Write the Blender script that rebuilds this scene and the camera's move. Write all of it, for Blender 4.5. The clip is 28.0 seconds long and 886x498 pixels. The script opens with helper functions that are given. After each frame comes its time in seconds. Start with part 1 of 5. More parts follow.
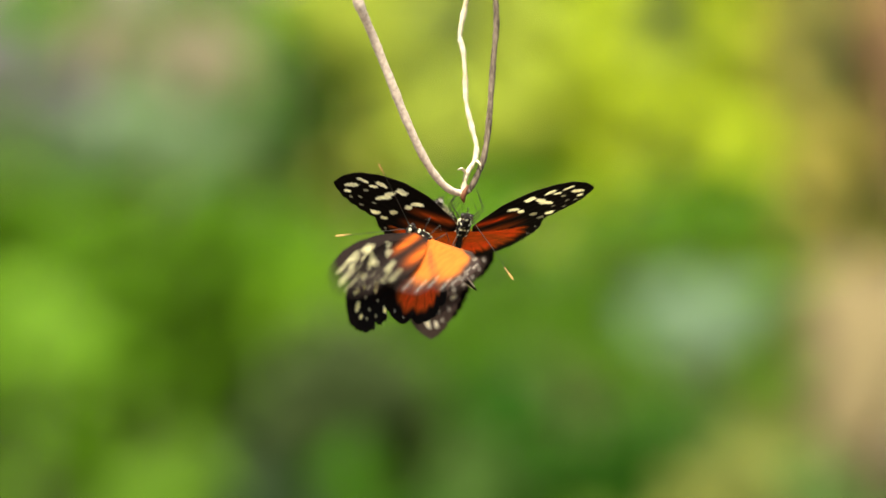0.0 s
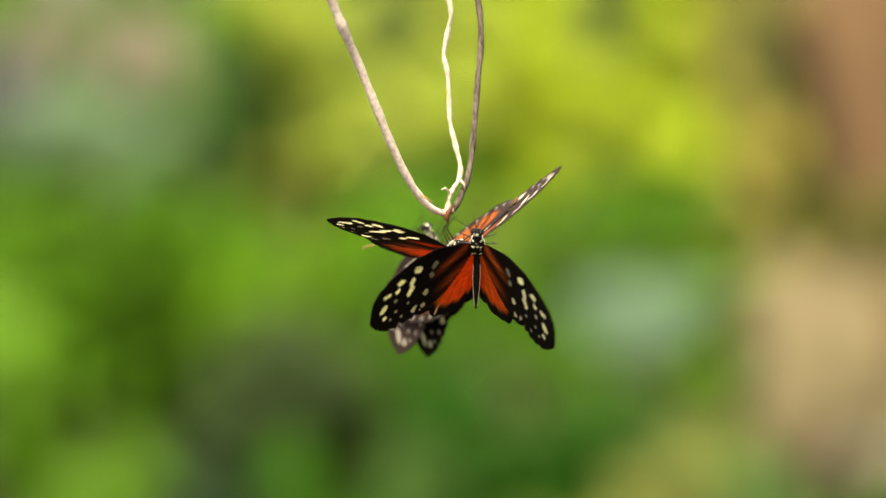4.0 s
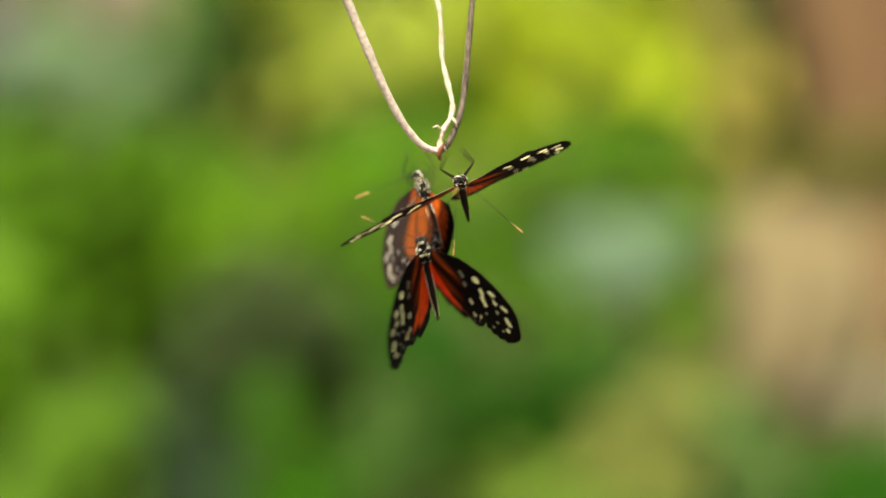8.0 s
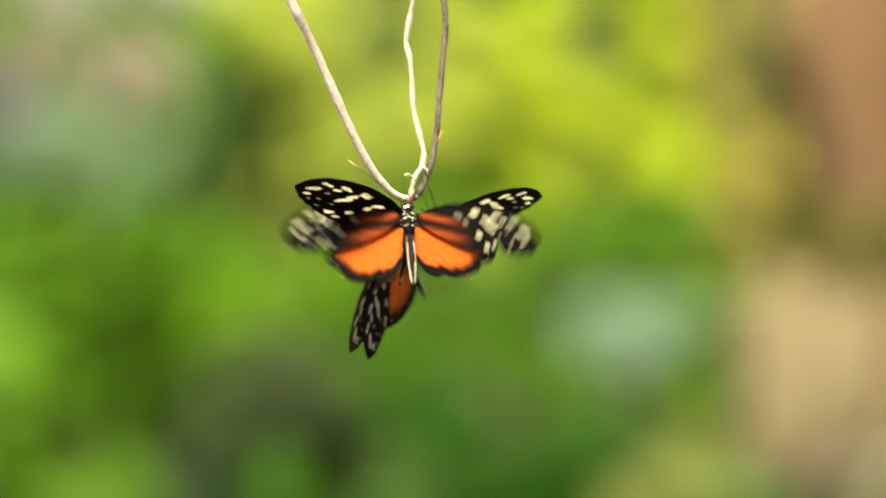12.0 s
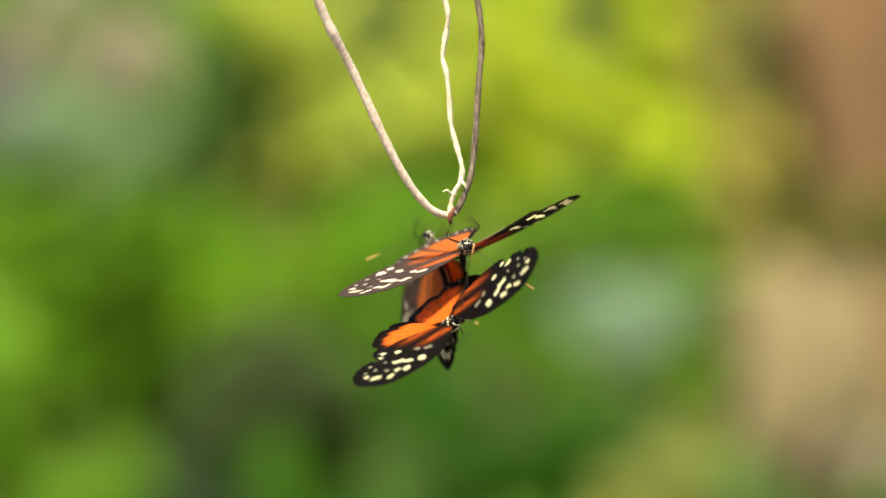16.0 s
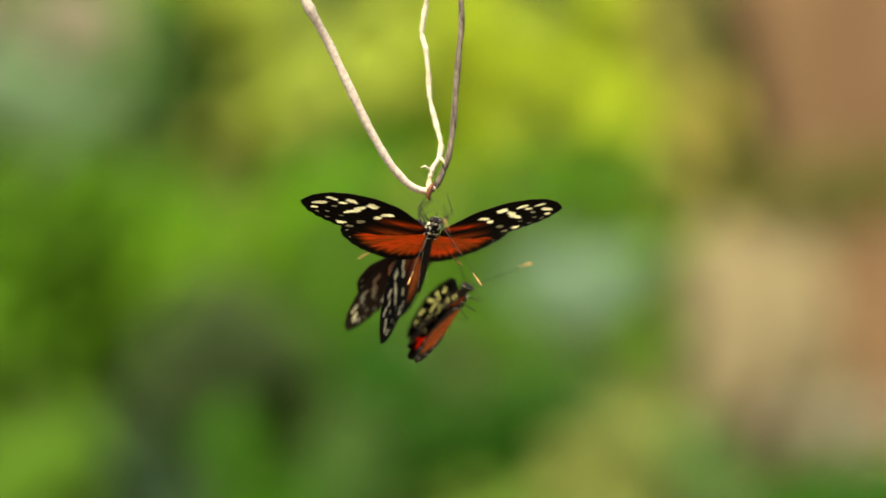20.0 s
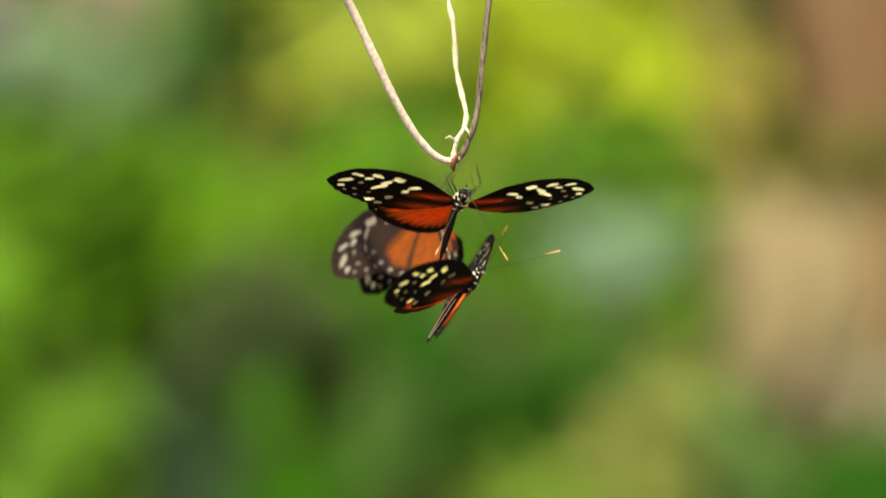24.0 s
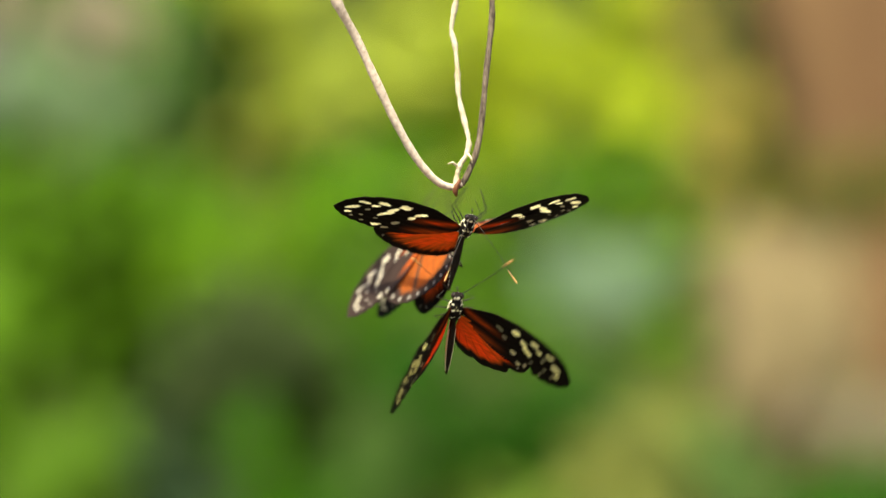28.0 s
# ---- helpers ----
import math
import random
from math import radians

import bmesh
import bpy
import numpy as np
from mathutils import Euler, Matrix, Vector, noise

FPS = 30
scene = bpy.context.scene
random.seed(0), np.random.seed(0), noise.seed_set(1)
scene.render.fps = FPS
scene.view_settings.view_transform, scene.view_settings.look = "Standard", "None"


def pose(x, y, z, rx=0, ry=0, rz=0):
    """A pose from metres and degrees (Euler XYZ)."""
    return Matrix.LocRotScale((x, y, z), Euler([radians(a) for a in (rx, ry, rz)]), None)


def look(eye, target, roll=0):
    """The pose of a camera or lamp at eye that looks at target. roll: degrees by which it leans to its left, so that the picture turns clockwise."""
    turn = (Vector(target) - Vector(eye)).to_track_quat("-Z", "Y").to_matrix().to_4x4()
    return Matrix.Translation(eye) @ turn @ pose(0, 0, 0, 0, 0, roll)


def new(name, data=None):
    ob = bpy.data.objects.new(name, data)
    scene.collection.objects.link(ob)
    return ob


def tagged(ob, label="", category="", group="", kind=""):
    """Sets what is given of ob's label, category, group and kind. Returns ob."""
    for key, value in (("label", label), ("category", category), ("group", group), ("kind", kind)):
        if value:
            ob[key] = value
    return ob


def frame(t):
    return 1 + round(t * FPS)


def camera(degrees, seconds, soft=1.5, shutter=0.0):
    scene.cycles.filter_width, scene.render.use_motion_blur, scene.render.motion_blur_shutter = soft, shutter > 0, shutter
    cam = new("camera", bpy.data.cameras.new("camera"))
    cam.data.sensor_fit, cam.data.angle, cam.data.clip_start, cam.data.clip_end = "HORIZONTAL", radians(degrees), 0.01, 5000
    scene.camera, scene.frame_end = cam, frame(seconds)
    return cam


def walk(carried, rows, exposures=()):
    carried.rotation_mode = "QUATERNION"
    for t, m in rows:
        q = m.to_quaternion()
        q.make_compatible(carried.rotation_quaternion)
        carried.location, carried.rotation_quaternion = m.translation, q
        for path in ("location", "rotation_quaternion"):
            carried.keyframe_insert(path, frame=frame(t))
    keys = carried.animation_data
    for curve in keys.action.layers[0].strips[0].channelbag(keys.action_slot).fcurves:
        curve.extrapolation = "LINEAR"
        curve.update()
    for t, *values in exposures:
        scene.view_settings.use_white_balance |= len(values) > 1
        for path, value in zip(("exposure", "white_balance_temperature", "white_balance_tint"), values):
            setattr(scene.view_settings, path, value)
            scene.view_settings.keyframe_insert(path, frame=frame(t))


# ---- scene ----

# ---------------------------------------------------------------- camera
cam = camera(16.0, 28.0, soft=1.45, shutter=0.5)
cam.data.dof.use_dof = True
cam.data.dof.focus_distance = 0.995
cam.data.dof.aperture_fstop = 3.9
# path >
PATH = [
    (0.0, 0.0256, -1.0, 1.4904, 91.523, 1.954),
    (0.2, 0.0246, -1.0, 1.4908, 91.616, 2.025),
    (0.5, 0.0227, -1.0, 1.4915, 92.343, 1.979),
    (0.8, 0.0207, -1.0, 1.4922, 92.170, 1.810),
    (1.0, 0.0193, -1.0, 1.4927, 92.002, 2.518),
    (1.2, 0.0180, -1.0, 1.4932, 92.032, 2.644),
    (1.5, 0.0165, -1.0, 1.4938, 91.860, 1.828),
    (1.8, 0.0150, -1.0, 1.4945, 91.250, 1.023),
    (2.0, 0.0140, -1.0, 1.4949, 91.218, 0.455),
    (2.2, 0.0129, -1.0, 1.4953, 91.605, 0.749),
    (2.5, 0.0113, -1.0, 1.4958, 91.842, 1.559),
    (2.8, 0.0100, -1.0, 1.4963, 91.074, 1.136),
    (3.0, 0.0094, -1.0, 1.4967, 90.944, 0.898),
    (3.5, 0.0090, -1.0, 1.4978, 91.428, 0.625),
    (5.5, 0.0102, -1.0, 1.5015, 91.248, 1.165),
    (6.0, 0.0102, -1.0, 1.5020, 91.332, 0.931),
    (6.5, 0.0102, -1.0, 1.5023, 91.029, 1.164),
    (7.0, 0.0097, -1.0, 1.5023, 90.261, 0.083),
    (7.5, 0.0071, -1.0, 1.5011, 90.173, 1.225),
    (8.0, 0.0047, -1.0, 1.4987, 90.281, 0.287),
    (8.5, 0.0036, -1.0, 1.4909, 89.880, -0.095),
    (9.0, 0.0036, -1.0, 1.4807, 90.756, 0.191),
    (9.5, 0.0053, -1.0, 1.4831, 91.577, 1.151),
    (10.0, 0.0066, -1.0, 1.4849, 91.507, 1.102),
    (10.5, 0.0069, -1.0, 1.4840, 91.100, 1.180),
    (11.0, 0.0084, -1.0, 1.4841, 92.933, 1.001),
    (11.2, 0.0098, -1.0, 1.4841, 92.982, 1.025),
    (11.4, 0.0116, -1.0, 1.4839, 92.767, 1.198),
    (11.6, 0.0136, -1.0, 1.4842, 92.834, 1.232),
    (11.7, 0.0147, -1.0, 1.4846, 92.715, 1.149),
    (11.9, 0.0166, -1.0, 1.4859, 92.189, 0.773),
    (12.0, 0.0172, -1.0, 1.4865, 91.847, 0.626),
    (12.2, 0.0178, -1.0, 1.4873, 91.751, 0.257),
    (12.5, 0.0168, -1.0, 1.4881, 91.643, 0.610),
    (14.5, 0.0042, -1.0, 1.4983, 91.669, 0.807),
    (15.0, 0.0028, -1.0, 1.4989, 91.398, 0.853),
    (15.5, 0.0016, -1.0, 1.4991, 91.497, 1.052),
    (16.0, 0.0006, -1.0, 1.4993, 91.405, 0.363),
    (16.5, -0.0006, -1.0, 1.4996, 90.603, 0.657),
    (17.0, -0.0023, -1.0, 1.5000, 90.000, -0.133),
    (17.5, -0.0059, -1.0, 1.5005, 90.083, -0.118),
    (18.0, -0.0096, -1.0, 1.5010, 89.580, -0.170),
    (18.5, -0.0115, -1.0, 1.5016, 89.372, -0.406),
    (19.0, -0.0123, -1.0, 1.5022, 90.125, -0.501),
    (19.5, -0.0116, -1.0, 1.5027, 90.756, 0.171),
    (20.0, -0.0103, -1.0, 1.5031, 90.749, -0.637),
    (20.5, -0.0097, -1.0, 1.5034, 90.861, -0.888),
    (22.5, -0.0066, -1.0, 1.5036, 90.707, -0.615),
    (23.0, -0.0057, -1.0, 1.5036, 90.896, -0.061),
    (23.5, -0.0049, -1.0, 1.5036, 90.880, 0.316),
    (24.0, -0.0042, -1.0, 1.5035, 90.190, 0.108),
    (24.5, -0.0037, -1.0, 1.5035, 89.800, 0.498),
    (25.0, -0.0035, -1.0, 1.5034, 90.121, -1.163),
    (25.5, -0.0041, -1.0, 1.5032, 90.084, -0.504),
    (26.0, -0.0052, -1.0, 1.5030, 90.129, 0.124),
    (26.5, -0.0066, -1.0, 1.5027, 90.080, -0.676),
    (27.0, -0.0081, -1.0, 1.5024, 90.472, 0.183),
    (27.5, -0.0093, -1.0, 1.5022, 90.800, -0.140),
    (28.0, -0.0103, -1.0, 1.5020, 90.747, -0.195),
]
# < path
walk(cam, [(t, pose(x, y, z, rx, 0, rz)) for t, x, y, z, rx, rz in PATH], exposures=[(0.0, 0.76, 6800, 8), (3.0, 0.68, 6800, 9), (6.0, 0.68, 6800, 9), (8.0, 0.62, 6800, 9), (10.0, 0.66, 6800, 7), (12.0, 0.83, 6800, 8), (15.0, 0.72, 6800, 8), (16.0, 0.62, 6800, 8), (17.0, 0.60, 6800, 8), (28.0, 0.60, 6800, 7)])

# ---------------------------------------------------------------- light
SUN_UP, SUN_TURN = 60.0, 200.0       # degrees above the horizon, and from north (+y) clockwise
world = bpy.data.worlds.new("sky")
scene.world = world
world.use_nodes = True
wn = world.node_tree.nodes
sky = wn.new("ShaderNodeTexSky")
sky.sky_type, sky.sun_disc = "NISHITA", False
sky.air_density, sky.dust_density, sky.ozone_density = 0.8, 5.0, 0.6
sky.sun_elevation, sky.sun_rotation = radians(SUN_UP), radians(SUN_TURN)
world.node_tree.links.new(sky.outputs[0], wn["Background"].inputs[0])
wn["Background"].inputs[1].default_value = 0.14
sun_from = Vector((math.sin(radians(SUN_TURN)) * math.cos(radians(SUN_UP)),
                   math.cos(radians(SUN_TURN)) * math.cos(radians(SUN_UP)), math.sin(radians(SUN_UP))))
sun_data = bpy.data.lights.new("sun", "SUN")
sun_data.energy, sun_data.angle, sun_data.color = 5.0, radians(0.55), (1.0, 0.91, 0.72)
sun_ob = new("sun", sun_data)
sun_ob.matrix_basis = look(sun_from * 20, (0, 0, 0))


# ---------------------------------------------------------------- materials
def material(name, rough=0.6):
    m = bpy.data.materials.new(name)
    m.use_nodes = True
    nt = m.node_tree
    b = nt.nodes["Principled BSDF"]
    b.inputs["Roughness"].default_value = rough
    return m, nt, b


def mottled(name, c1, c2, scale, rough=0.7, bump=0.2, fine=8.0, thin=0.0, thin_colour=None, stretch=(1, 1, 1), random_value=0.0):
    """Two colours mixed by noise at two scales, a bump, and light that passes through where thin > 0."""
    m, nt, b = material(name, rough)
    L, N = nt.links.new, nt.nodes.new
    tc = N("ShaderNodeTexCoord")
    mp = N("ShaderNodeMapping")
    mp.inputs["Scale"].default_value = stretch
    L(tc.outputs["Object"], mp.inputs[0])
    n1, n2 = N("ShaderNodeTexNoise"), N("ShaderNodeTexNoise")
    n1.inputs["Scale"].default_value, n2.inputs["Scale"].default_value = scale, scale * fine
    n1.inputs["Detail"].default_value, n2.inputs["Detail"].default_value = 3, 2
    L(mp.outputs[0], n1.inputs["Vector"]), L(mp.outputs[0], n2.inputs["Vector"])
    add = N("ShaderNodeMath")
    add.operation = "MULTIPLY_ADD"
    add.inputs[1].default_value = 0.35
    L(n2.outputs[0], add.inputs[0]), L(n1.outputs[0], add.inputs[2])
    ramp = N("ShaderNodeValToRGB")
    ramp.color_ramp.elements[0].position, ramp.color_ramp.elements[1].position = 0.45, 0.85
    ramp.color_ramp.elements[0].color, ramp.color_ramp.elements[1].color = (*c1, 1), (*c2, 1)
    L(add.outputs[0], ramp.inputs[0])
    colour = ramp.outputs[0]
    if random_value:
        info, hs, mr = N("ShaderNodeObjectInfo"), N("ShaderNodeHueSaturation"), N("ShaderNodeMapRange")
        mr.inputs["To Min"].default_value, mr.inputs["To Max"].default_value = 1 - random_value, 1 + random_value
        L(info.outputs["Random"], mr.inputs[0]), L(mr.outputs[0], hs.inputs["Value"]), L(colour, hs.inputs["Color"])
        colour = hs.outputs[0]
    L(colour, b.inputs["Base Color"])
    b.inputs["Specular IOR Level"].default_value = 0.1 if thin else 0.35
    bm_ = N("ShaderNodeBump")
    bm_.inputs["Strength"].default_value, bm_.inputs["Distance"].default_value = bump, 0.1 / scale
    L(n2.outputs[0], bm_.inputs["Height"]), L(bm_.outputs[0], b.inputs["Normal"])
    if thin:
        tr, mix = N("ShaderNodeBsdfTranslucent"), N("ShaderNodeMixShader")
        mix.inputs[0].default_value = thin
        if thin_colour:
            tr.inputs[0].default_value = (*thin_colour, 1)
        else:
            L(colour, tr.inputs[0])
        L(b.outputs[0], mix.inputs[1]), L(tr.outputs[0], mix.inputs[2])
        L(mix.outputs[0], nt.nodes["Material Output"].inputs[0])
    return m


def wing_material(name):
    """Scaled wing: its pigment lies in the mesh; direct light shows it orange, light from behind deep red."""
    m, nt, b = material(name, 0.62)
    L, N = nt.links.new, nt.nodes.new
    at = N("ShaderNodeAttribute")
    at.attribute_name = "pigment"
    tc, n1 = N("ShaderNodeTexCoord"), N("ShaderNodeTexNoise")
    n1.inputs["Scale"].default_value, n1.inputs["Detail"].default_value = 900, 3
    mp = N("ShaderNodeMapping")
    mp.inputs["Scale"].default_value = (0.35, 1, 1)
    L(tc.outputs["Object"], mp.inputs[0]), L(mp.outputs[0], n1.inputs["Vector"])
    mr, mul = N("ShaderNodeMapRange"), N("ShaderNodeMix")
    mr.inputs["From Min"].default_value, mr.inputs["From Max"].default_value = 0.3, 0.7
    mr.inputs["To Min"].default_value, mr.inputs["To Max"].default_value = 0.82, 1.12
    L(n1.outputs[0], mr.inputs[0])
    mul.data_type, mul.blend_type = "RGBA", "MULTIPLY"
    mul.inputs["Factor"].default_value = 1
    L(at.outputs["Color"], mul.inputs["A"]), L(mr.outputs[0], mul.inputs["B"])
    L(mul.outputs["Result"], b.inputs["Base Color"])
    b.inputs["Specular IOR Level"].default_value = 0.10
    bump = N("ShaderNodeBump")
    bump.inputs["Strength"].default_value, bump.inputs["Distance"].default_value = 0.25, 0.0002
    L(n1.outputs[0], bump.inputs["Height"]), L(bump.outputs[0], b.inputs["Normal"])
    tr, mix, deep = N("ShaderNodeBsdfTranslucent"), N("ShaderNodeMixShader"), N("ShaderNodeGamma")
    deep.inputs["Gamma"].default_value = 1.78
    L(mul.outputs["Result"], deep.inputs["Color"]), L(deep.outputs["Color"], tr.inputs[0])
    # the pale spots let most light through
    sep, thick = N("ShaderNodeSeparateColor"), N("ShaderNodeMapRange")
    thick.inputs["From Min"].default_value, thick.inputs["From Max"].default_value = 0.15, 0.70
    thick.inputs["To Min"].default_value, thick.inputs["To Max"].default_value = 0.50, 0.70
    L(at.outputs["Color"], sep.inputs[0]), L(sep.outputs["Blue"], thick.inputs[0]), L(thick.outputs[0], mix.inputs[0])
    L(b.outputs[0], mix.inputs[1]), L(tr.outputs[0], mix.inputs[2])
    L(mix.outputs[0], nt.nodes["Material Output"].inputs[0])
    return m


def speckled(name, base, spot, scale, size, rough=0.8):
    """Dark fur with pale dots."""
    m, nt, b = material(name, rough)
    L, N = nt.links.new, nt.nodes.new
    tc, vo, ramp = N("ShaderNodeTexCoord"), N("ShaderNodeTexVoronoi"), N("ShaderNodeValToRGB")
    vo.inputs["Scale"].default_value = scale
    L(tc.outputs["Object"], vo.inputs["Vector"])
    b.inputs["Specular IOR Level"].default_value = 0.12
    ramp.color_ramp.elements[0].position, ramp.color_ramp.elements[1].position = size, size + 0.06
    ramp.color_ramp.elements[0].color, ramp.color_ramp.elements[1].color = (*spot, 1), (*base, 1)
    L(vo.outputs["Distance"], ramp.inputs[0]), L(ramp.outputs[0], b.inputs["Base Color"])
    no, bump = N("ShaderNodeTexNoise"), N("ShaderNodeBump")
    no.inputs["Scale"].default_value = 2500
    L(tc.outputs["Object"], no.inputs["Vector"])
    bump.inputs["Strength"].default_value, bump.inputs["Distance"].default_value = 0.6, 0.0003
    L(no.outputs[0], bump.inputs["Height"]), L(bump.outputs[0], b.inputs["Normal"])
    return m


WING = wing_material("wing_scales")
FUR = speckled("thorax_fur", (0.007, 0.006, 0.005), (0.55, 0.52, 0.30), 620, 0.22)
HEAD = speckled("head_fur", (0.012, 0.010, 0.009), (0.90, 0.88, 0.66), 700, 0.34)
BELLY = mottled("abdomen_skin", (0.006, 0.005, 0.004), (0.022, 0.017, 0.012), 300, 0.85)
BELLY.node_tree.nodes["Principled BSDF"].inputs["Specular IOR Level"].default_value = 0.12
PALE = mottled("pale_scales", (0.62, 0.59, 0.40), (0.88, 0.85, 0.64), 400, 0.7)
EYE, _nt, _b = material("eye_facets", 0.15)
_b.inputs["Base Color"].default_value = (0.02, 0.014, 0.01, 1)
LEG = mottled("leg_skin", (0.012, 0.011, 0.009), (0.04, 0.035, 0.025), 500, 0.5)
CLUB = mottled("antenna_club", (0.50, 0.24, 0.06), (0.70, 0.44, 0.16), 500, 0.5)
BARK = mottled("vine_bark", (0.4560, 0.3660, 0.2860), (0.7680, 0.6710, 0.5590), 900, 0.9, 0.7, 3, stretch=(1, 1, 0.7))
BARK_DARK = mottled("dark_vine_bark", (0.020, 0.011, 0.007), (0.21, 0.17, 0.125), 900, 0.85, 0.9, 3, stretch=(1, 1, 0.25))
ROOT = mottled("pale_root", (0.4968, 0.4256, 0.2600), (0.7776, 0.7168, 0.5460), 320, 0.8, 0.6, 5)
BUD = mottled("red_brown_bud", (0.09, 0.03, 0.015), (0.24, 0.09, 0.04), 500, 0.6)
LIME = mottled("lime_leaf", (0.2921, 0.3814, 0.0157), (0.4380, 0.5721, 0.0238), 8, 0.7, 0.3, thin=0.3, random_value=0.12)
CITRON = mottled("yellow_green_leaf", (0.3243, 0.4053, 0.0454), (0.4865, 0.6077, 0.0682), 8, 0.7, 0.3, thin=0.3, random_value=0.12)
STRAW = mottled("straw_green_leaf", (0.3227, 0.2872, 0.0581), (0.4839, 0.4306, 0.0872), 8, 0.7, 0.3, thin=0.25, random_value=0.12)
DUN = mottled("dun_olive_leaf", (0.0688, 0.0680, 0.0098), (0.1032, 0.1021, 0.0146), 8, 0.7, 0.3, thin=0.2, random_value=0.12)
TEAL = mottled("bluish_leaf", (0.1162, 0.1893, 0.1127), (0.1744, 0.2842, 0.1689), 8, 0.7, 0.3, thin=0.15, random_value=0.12)
# green with the shade below the lime shrub mixed into the colour
SHADE_GREEN = mottled("shade_tinted_green_leaf", (0.0499, 0.1379, 0.0017), (0.0750, 0.2071, 0.0025), 8, 0.7, 0.3, thin=0.3, random_value=0.12)
SPRING = mottled("spring_green_leaf", (0.0649, 0.1793, 0.0011), (0.0974, 0.2689, 0.0018), 8, 0.7, 0.3, thin=0.3, random_value=0.12)
MEADOW = mottled("meadow_leaf", (0.0967, 0.2073, 0.0092), (0.1449, 0.3108, 0.0138), 8, 0.7, 0.3, thin=0.3, random_value=0.12)
GREEN = mottled("green_leaf", (0.0504, 0.1300, 0.0018), (0.0757, 0.1949, 0.0027), 8, 0.7, 0.3, thin=0.3, random_value=0.12)
FRESH = mottled("fresh_green_leaf", (0.0766, 0.1709, 0.0025), (0.1148, 0.2564, 0.0038), 8, 0.7, 0.3, thin=0.3, random_value=0.12)
BRIGHT = mottled("bright_green_leaf", (0.1279, 0.2738, 0.0172), (0.1917, 0.4107, 0.0260), 8, 0.7, 0.3, thin=0.3, random_value=0.12)
DARK = mottled("dark_green_leaf", (0.0126, 0.0634, 0.0012), (0.0191, 0.0950, 0.0016), 8, 0.7, 0.3, thin=0.2, random_value=0.12)
TWIG = mottled("brownish_olive_leaf", (0.1346, 0.1368, 0.0239), (0.2020, 0.2050, 0.0360), 8, 0.7, 0.3, thin=0.2, random_value=0.12)
# blue raised in SAGE, BEIGE, LILAC, BRIGHT and APPLE to paint in haze
SAGE = mottled("sage_leaf", (0.1035, 0.1716, 0.0799), (0.1552, 0.2573, 0.1199), 8, 0.7, 0.3, thin=0.15, random_value=0.12)
BEIGE = mottled("hazy_beige_leaf", (0.2080, 0.1809, 0.1285), (0.3120, 0.2714, 0.1928), 8, 0.7, 0.3, thin=0.15, random_value=0.12)
LILAC = mottled("lilac_grey_leaf", (0.1095, 0.1111, 0.1204), (0.1643, 0.1668, 0.1806), 8, 0.7, 0.3, thin=0.15, random_value=0.12)
# dull because the shade on this shrub is part of the leaf colour
DULL = mottled("dull_grey_green_leaf", (0.0484, 0.1018, 0.0282), (0.0727, 0.1527, 0.0422), 8, 0.7, 0.3, thin=0.15, random_value=0.12)
# these two darks hold the shade of gaps between shrubs in their colour
SHADE_GREY = mottled("grey_leaf", (0.0274, 0.0464, 0.0120), (0.0412, 0.0696, 0.0181), 8, 0.7, 0.3, thin=0.15, random_value=0.12)
SHADE_BLUEGREY = mottled("dim_bluish_leaf", (0.0197, 0.0421, 0.0160), (0.0294, 0.0631, 0.0240), 8, 0.7, 0.3, thin=0.15, random_value=0.12)
APPLE = mottled("apple_green_leaf", (0.0782, 0.1714, 0.0112), (0.1174, 0.2571, 0.0170), 8, 0.7, 0.3, thin=0.3, random_value=0.12)
DEEP = mottled("deep_green_leaf", (0.0266, 0.1029, 0.0010), (0.0398, 0.1542, 0.0010), 8, 0.7, 0.3, thin=0.3, random_value=0.12)
DIMSAGE = mottled("dim_sage_leaf", (0.0405, 0.0945, 0.0148), (0.0608, 0.1417, 0.0221), 8, 0.7, 0.3, thin=0.15, random_value=0.12)
LEAFGREEN = mottled("middle_green_leaf", (0.0475, 0.1229, 0.0038), (0.0711, 0.1842, 0.0057), 8, 0.7, 0.3, thin=0.3, random_value=0.12)
KHAKI = mottled("khaki_leaf", (0.1373, 0.1629, 0.0338), (0.2059, 0.2443, 0.0507), 8, 0.7, 0.3, thin=0.25, random_value=0.12)
OLIVE = mottled("olive_leaf", (0.0934, 0.1639, 0.0173), (0.1401, 0.2456, 0.0259), 8, 0.7, 0.3, thin=0.25, random_value=0.12)
FROST = mottled("frosted_green_leaf", (0.0860, 0.1604, 0.0382), (0.1291, 0.2406, 0.0573), 8, 0.7, 0.3, thin=0.15, random_value=0.12)
ASH = mottled("ash_grey_leaf", (0.1478, 0.1298, 0.0872), (0.2218, 0.1948, 0.1309), 8, 0.7, 0.3, thin=0.15, random_value=0.12)
DRY = mottled("dry_leaf", (0.2147, 0.1746, 0.0864), (0.3221, 0.2619, 0.1298), 6, 0.85, 0.5, random_value=0.08)
TRUNK = mottled("trunk_bark", (0.1080, 0.0583, 0.0245), (0.2032, 0.1231, 0.0561), 5, 0.9, 0.8, 6, stretch=(1, 1, 0.3))
STEM = mottled("green_stem", (0.08, 0.13, 0.03), (0.15, 0.2, 0.06), 30, 0.6)
SOIL = mottled("soil", (0.05, 0.04, 0.025), (0.13, 0.11, 0.07), 3, 0.95, 0.8, 9)
STONE = mottled("pale_stone", (0.3440, 0.3010, 0.2666), (0.4644, 0.4128, 0.3698), 3, 0.9, 0.4, 7)


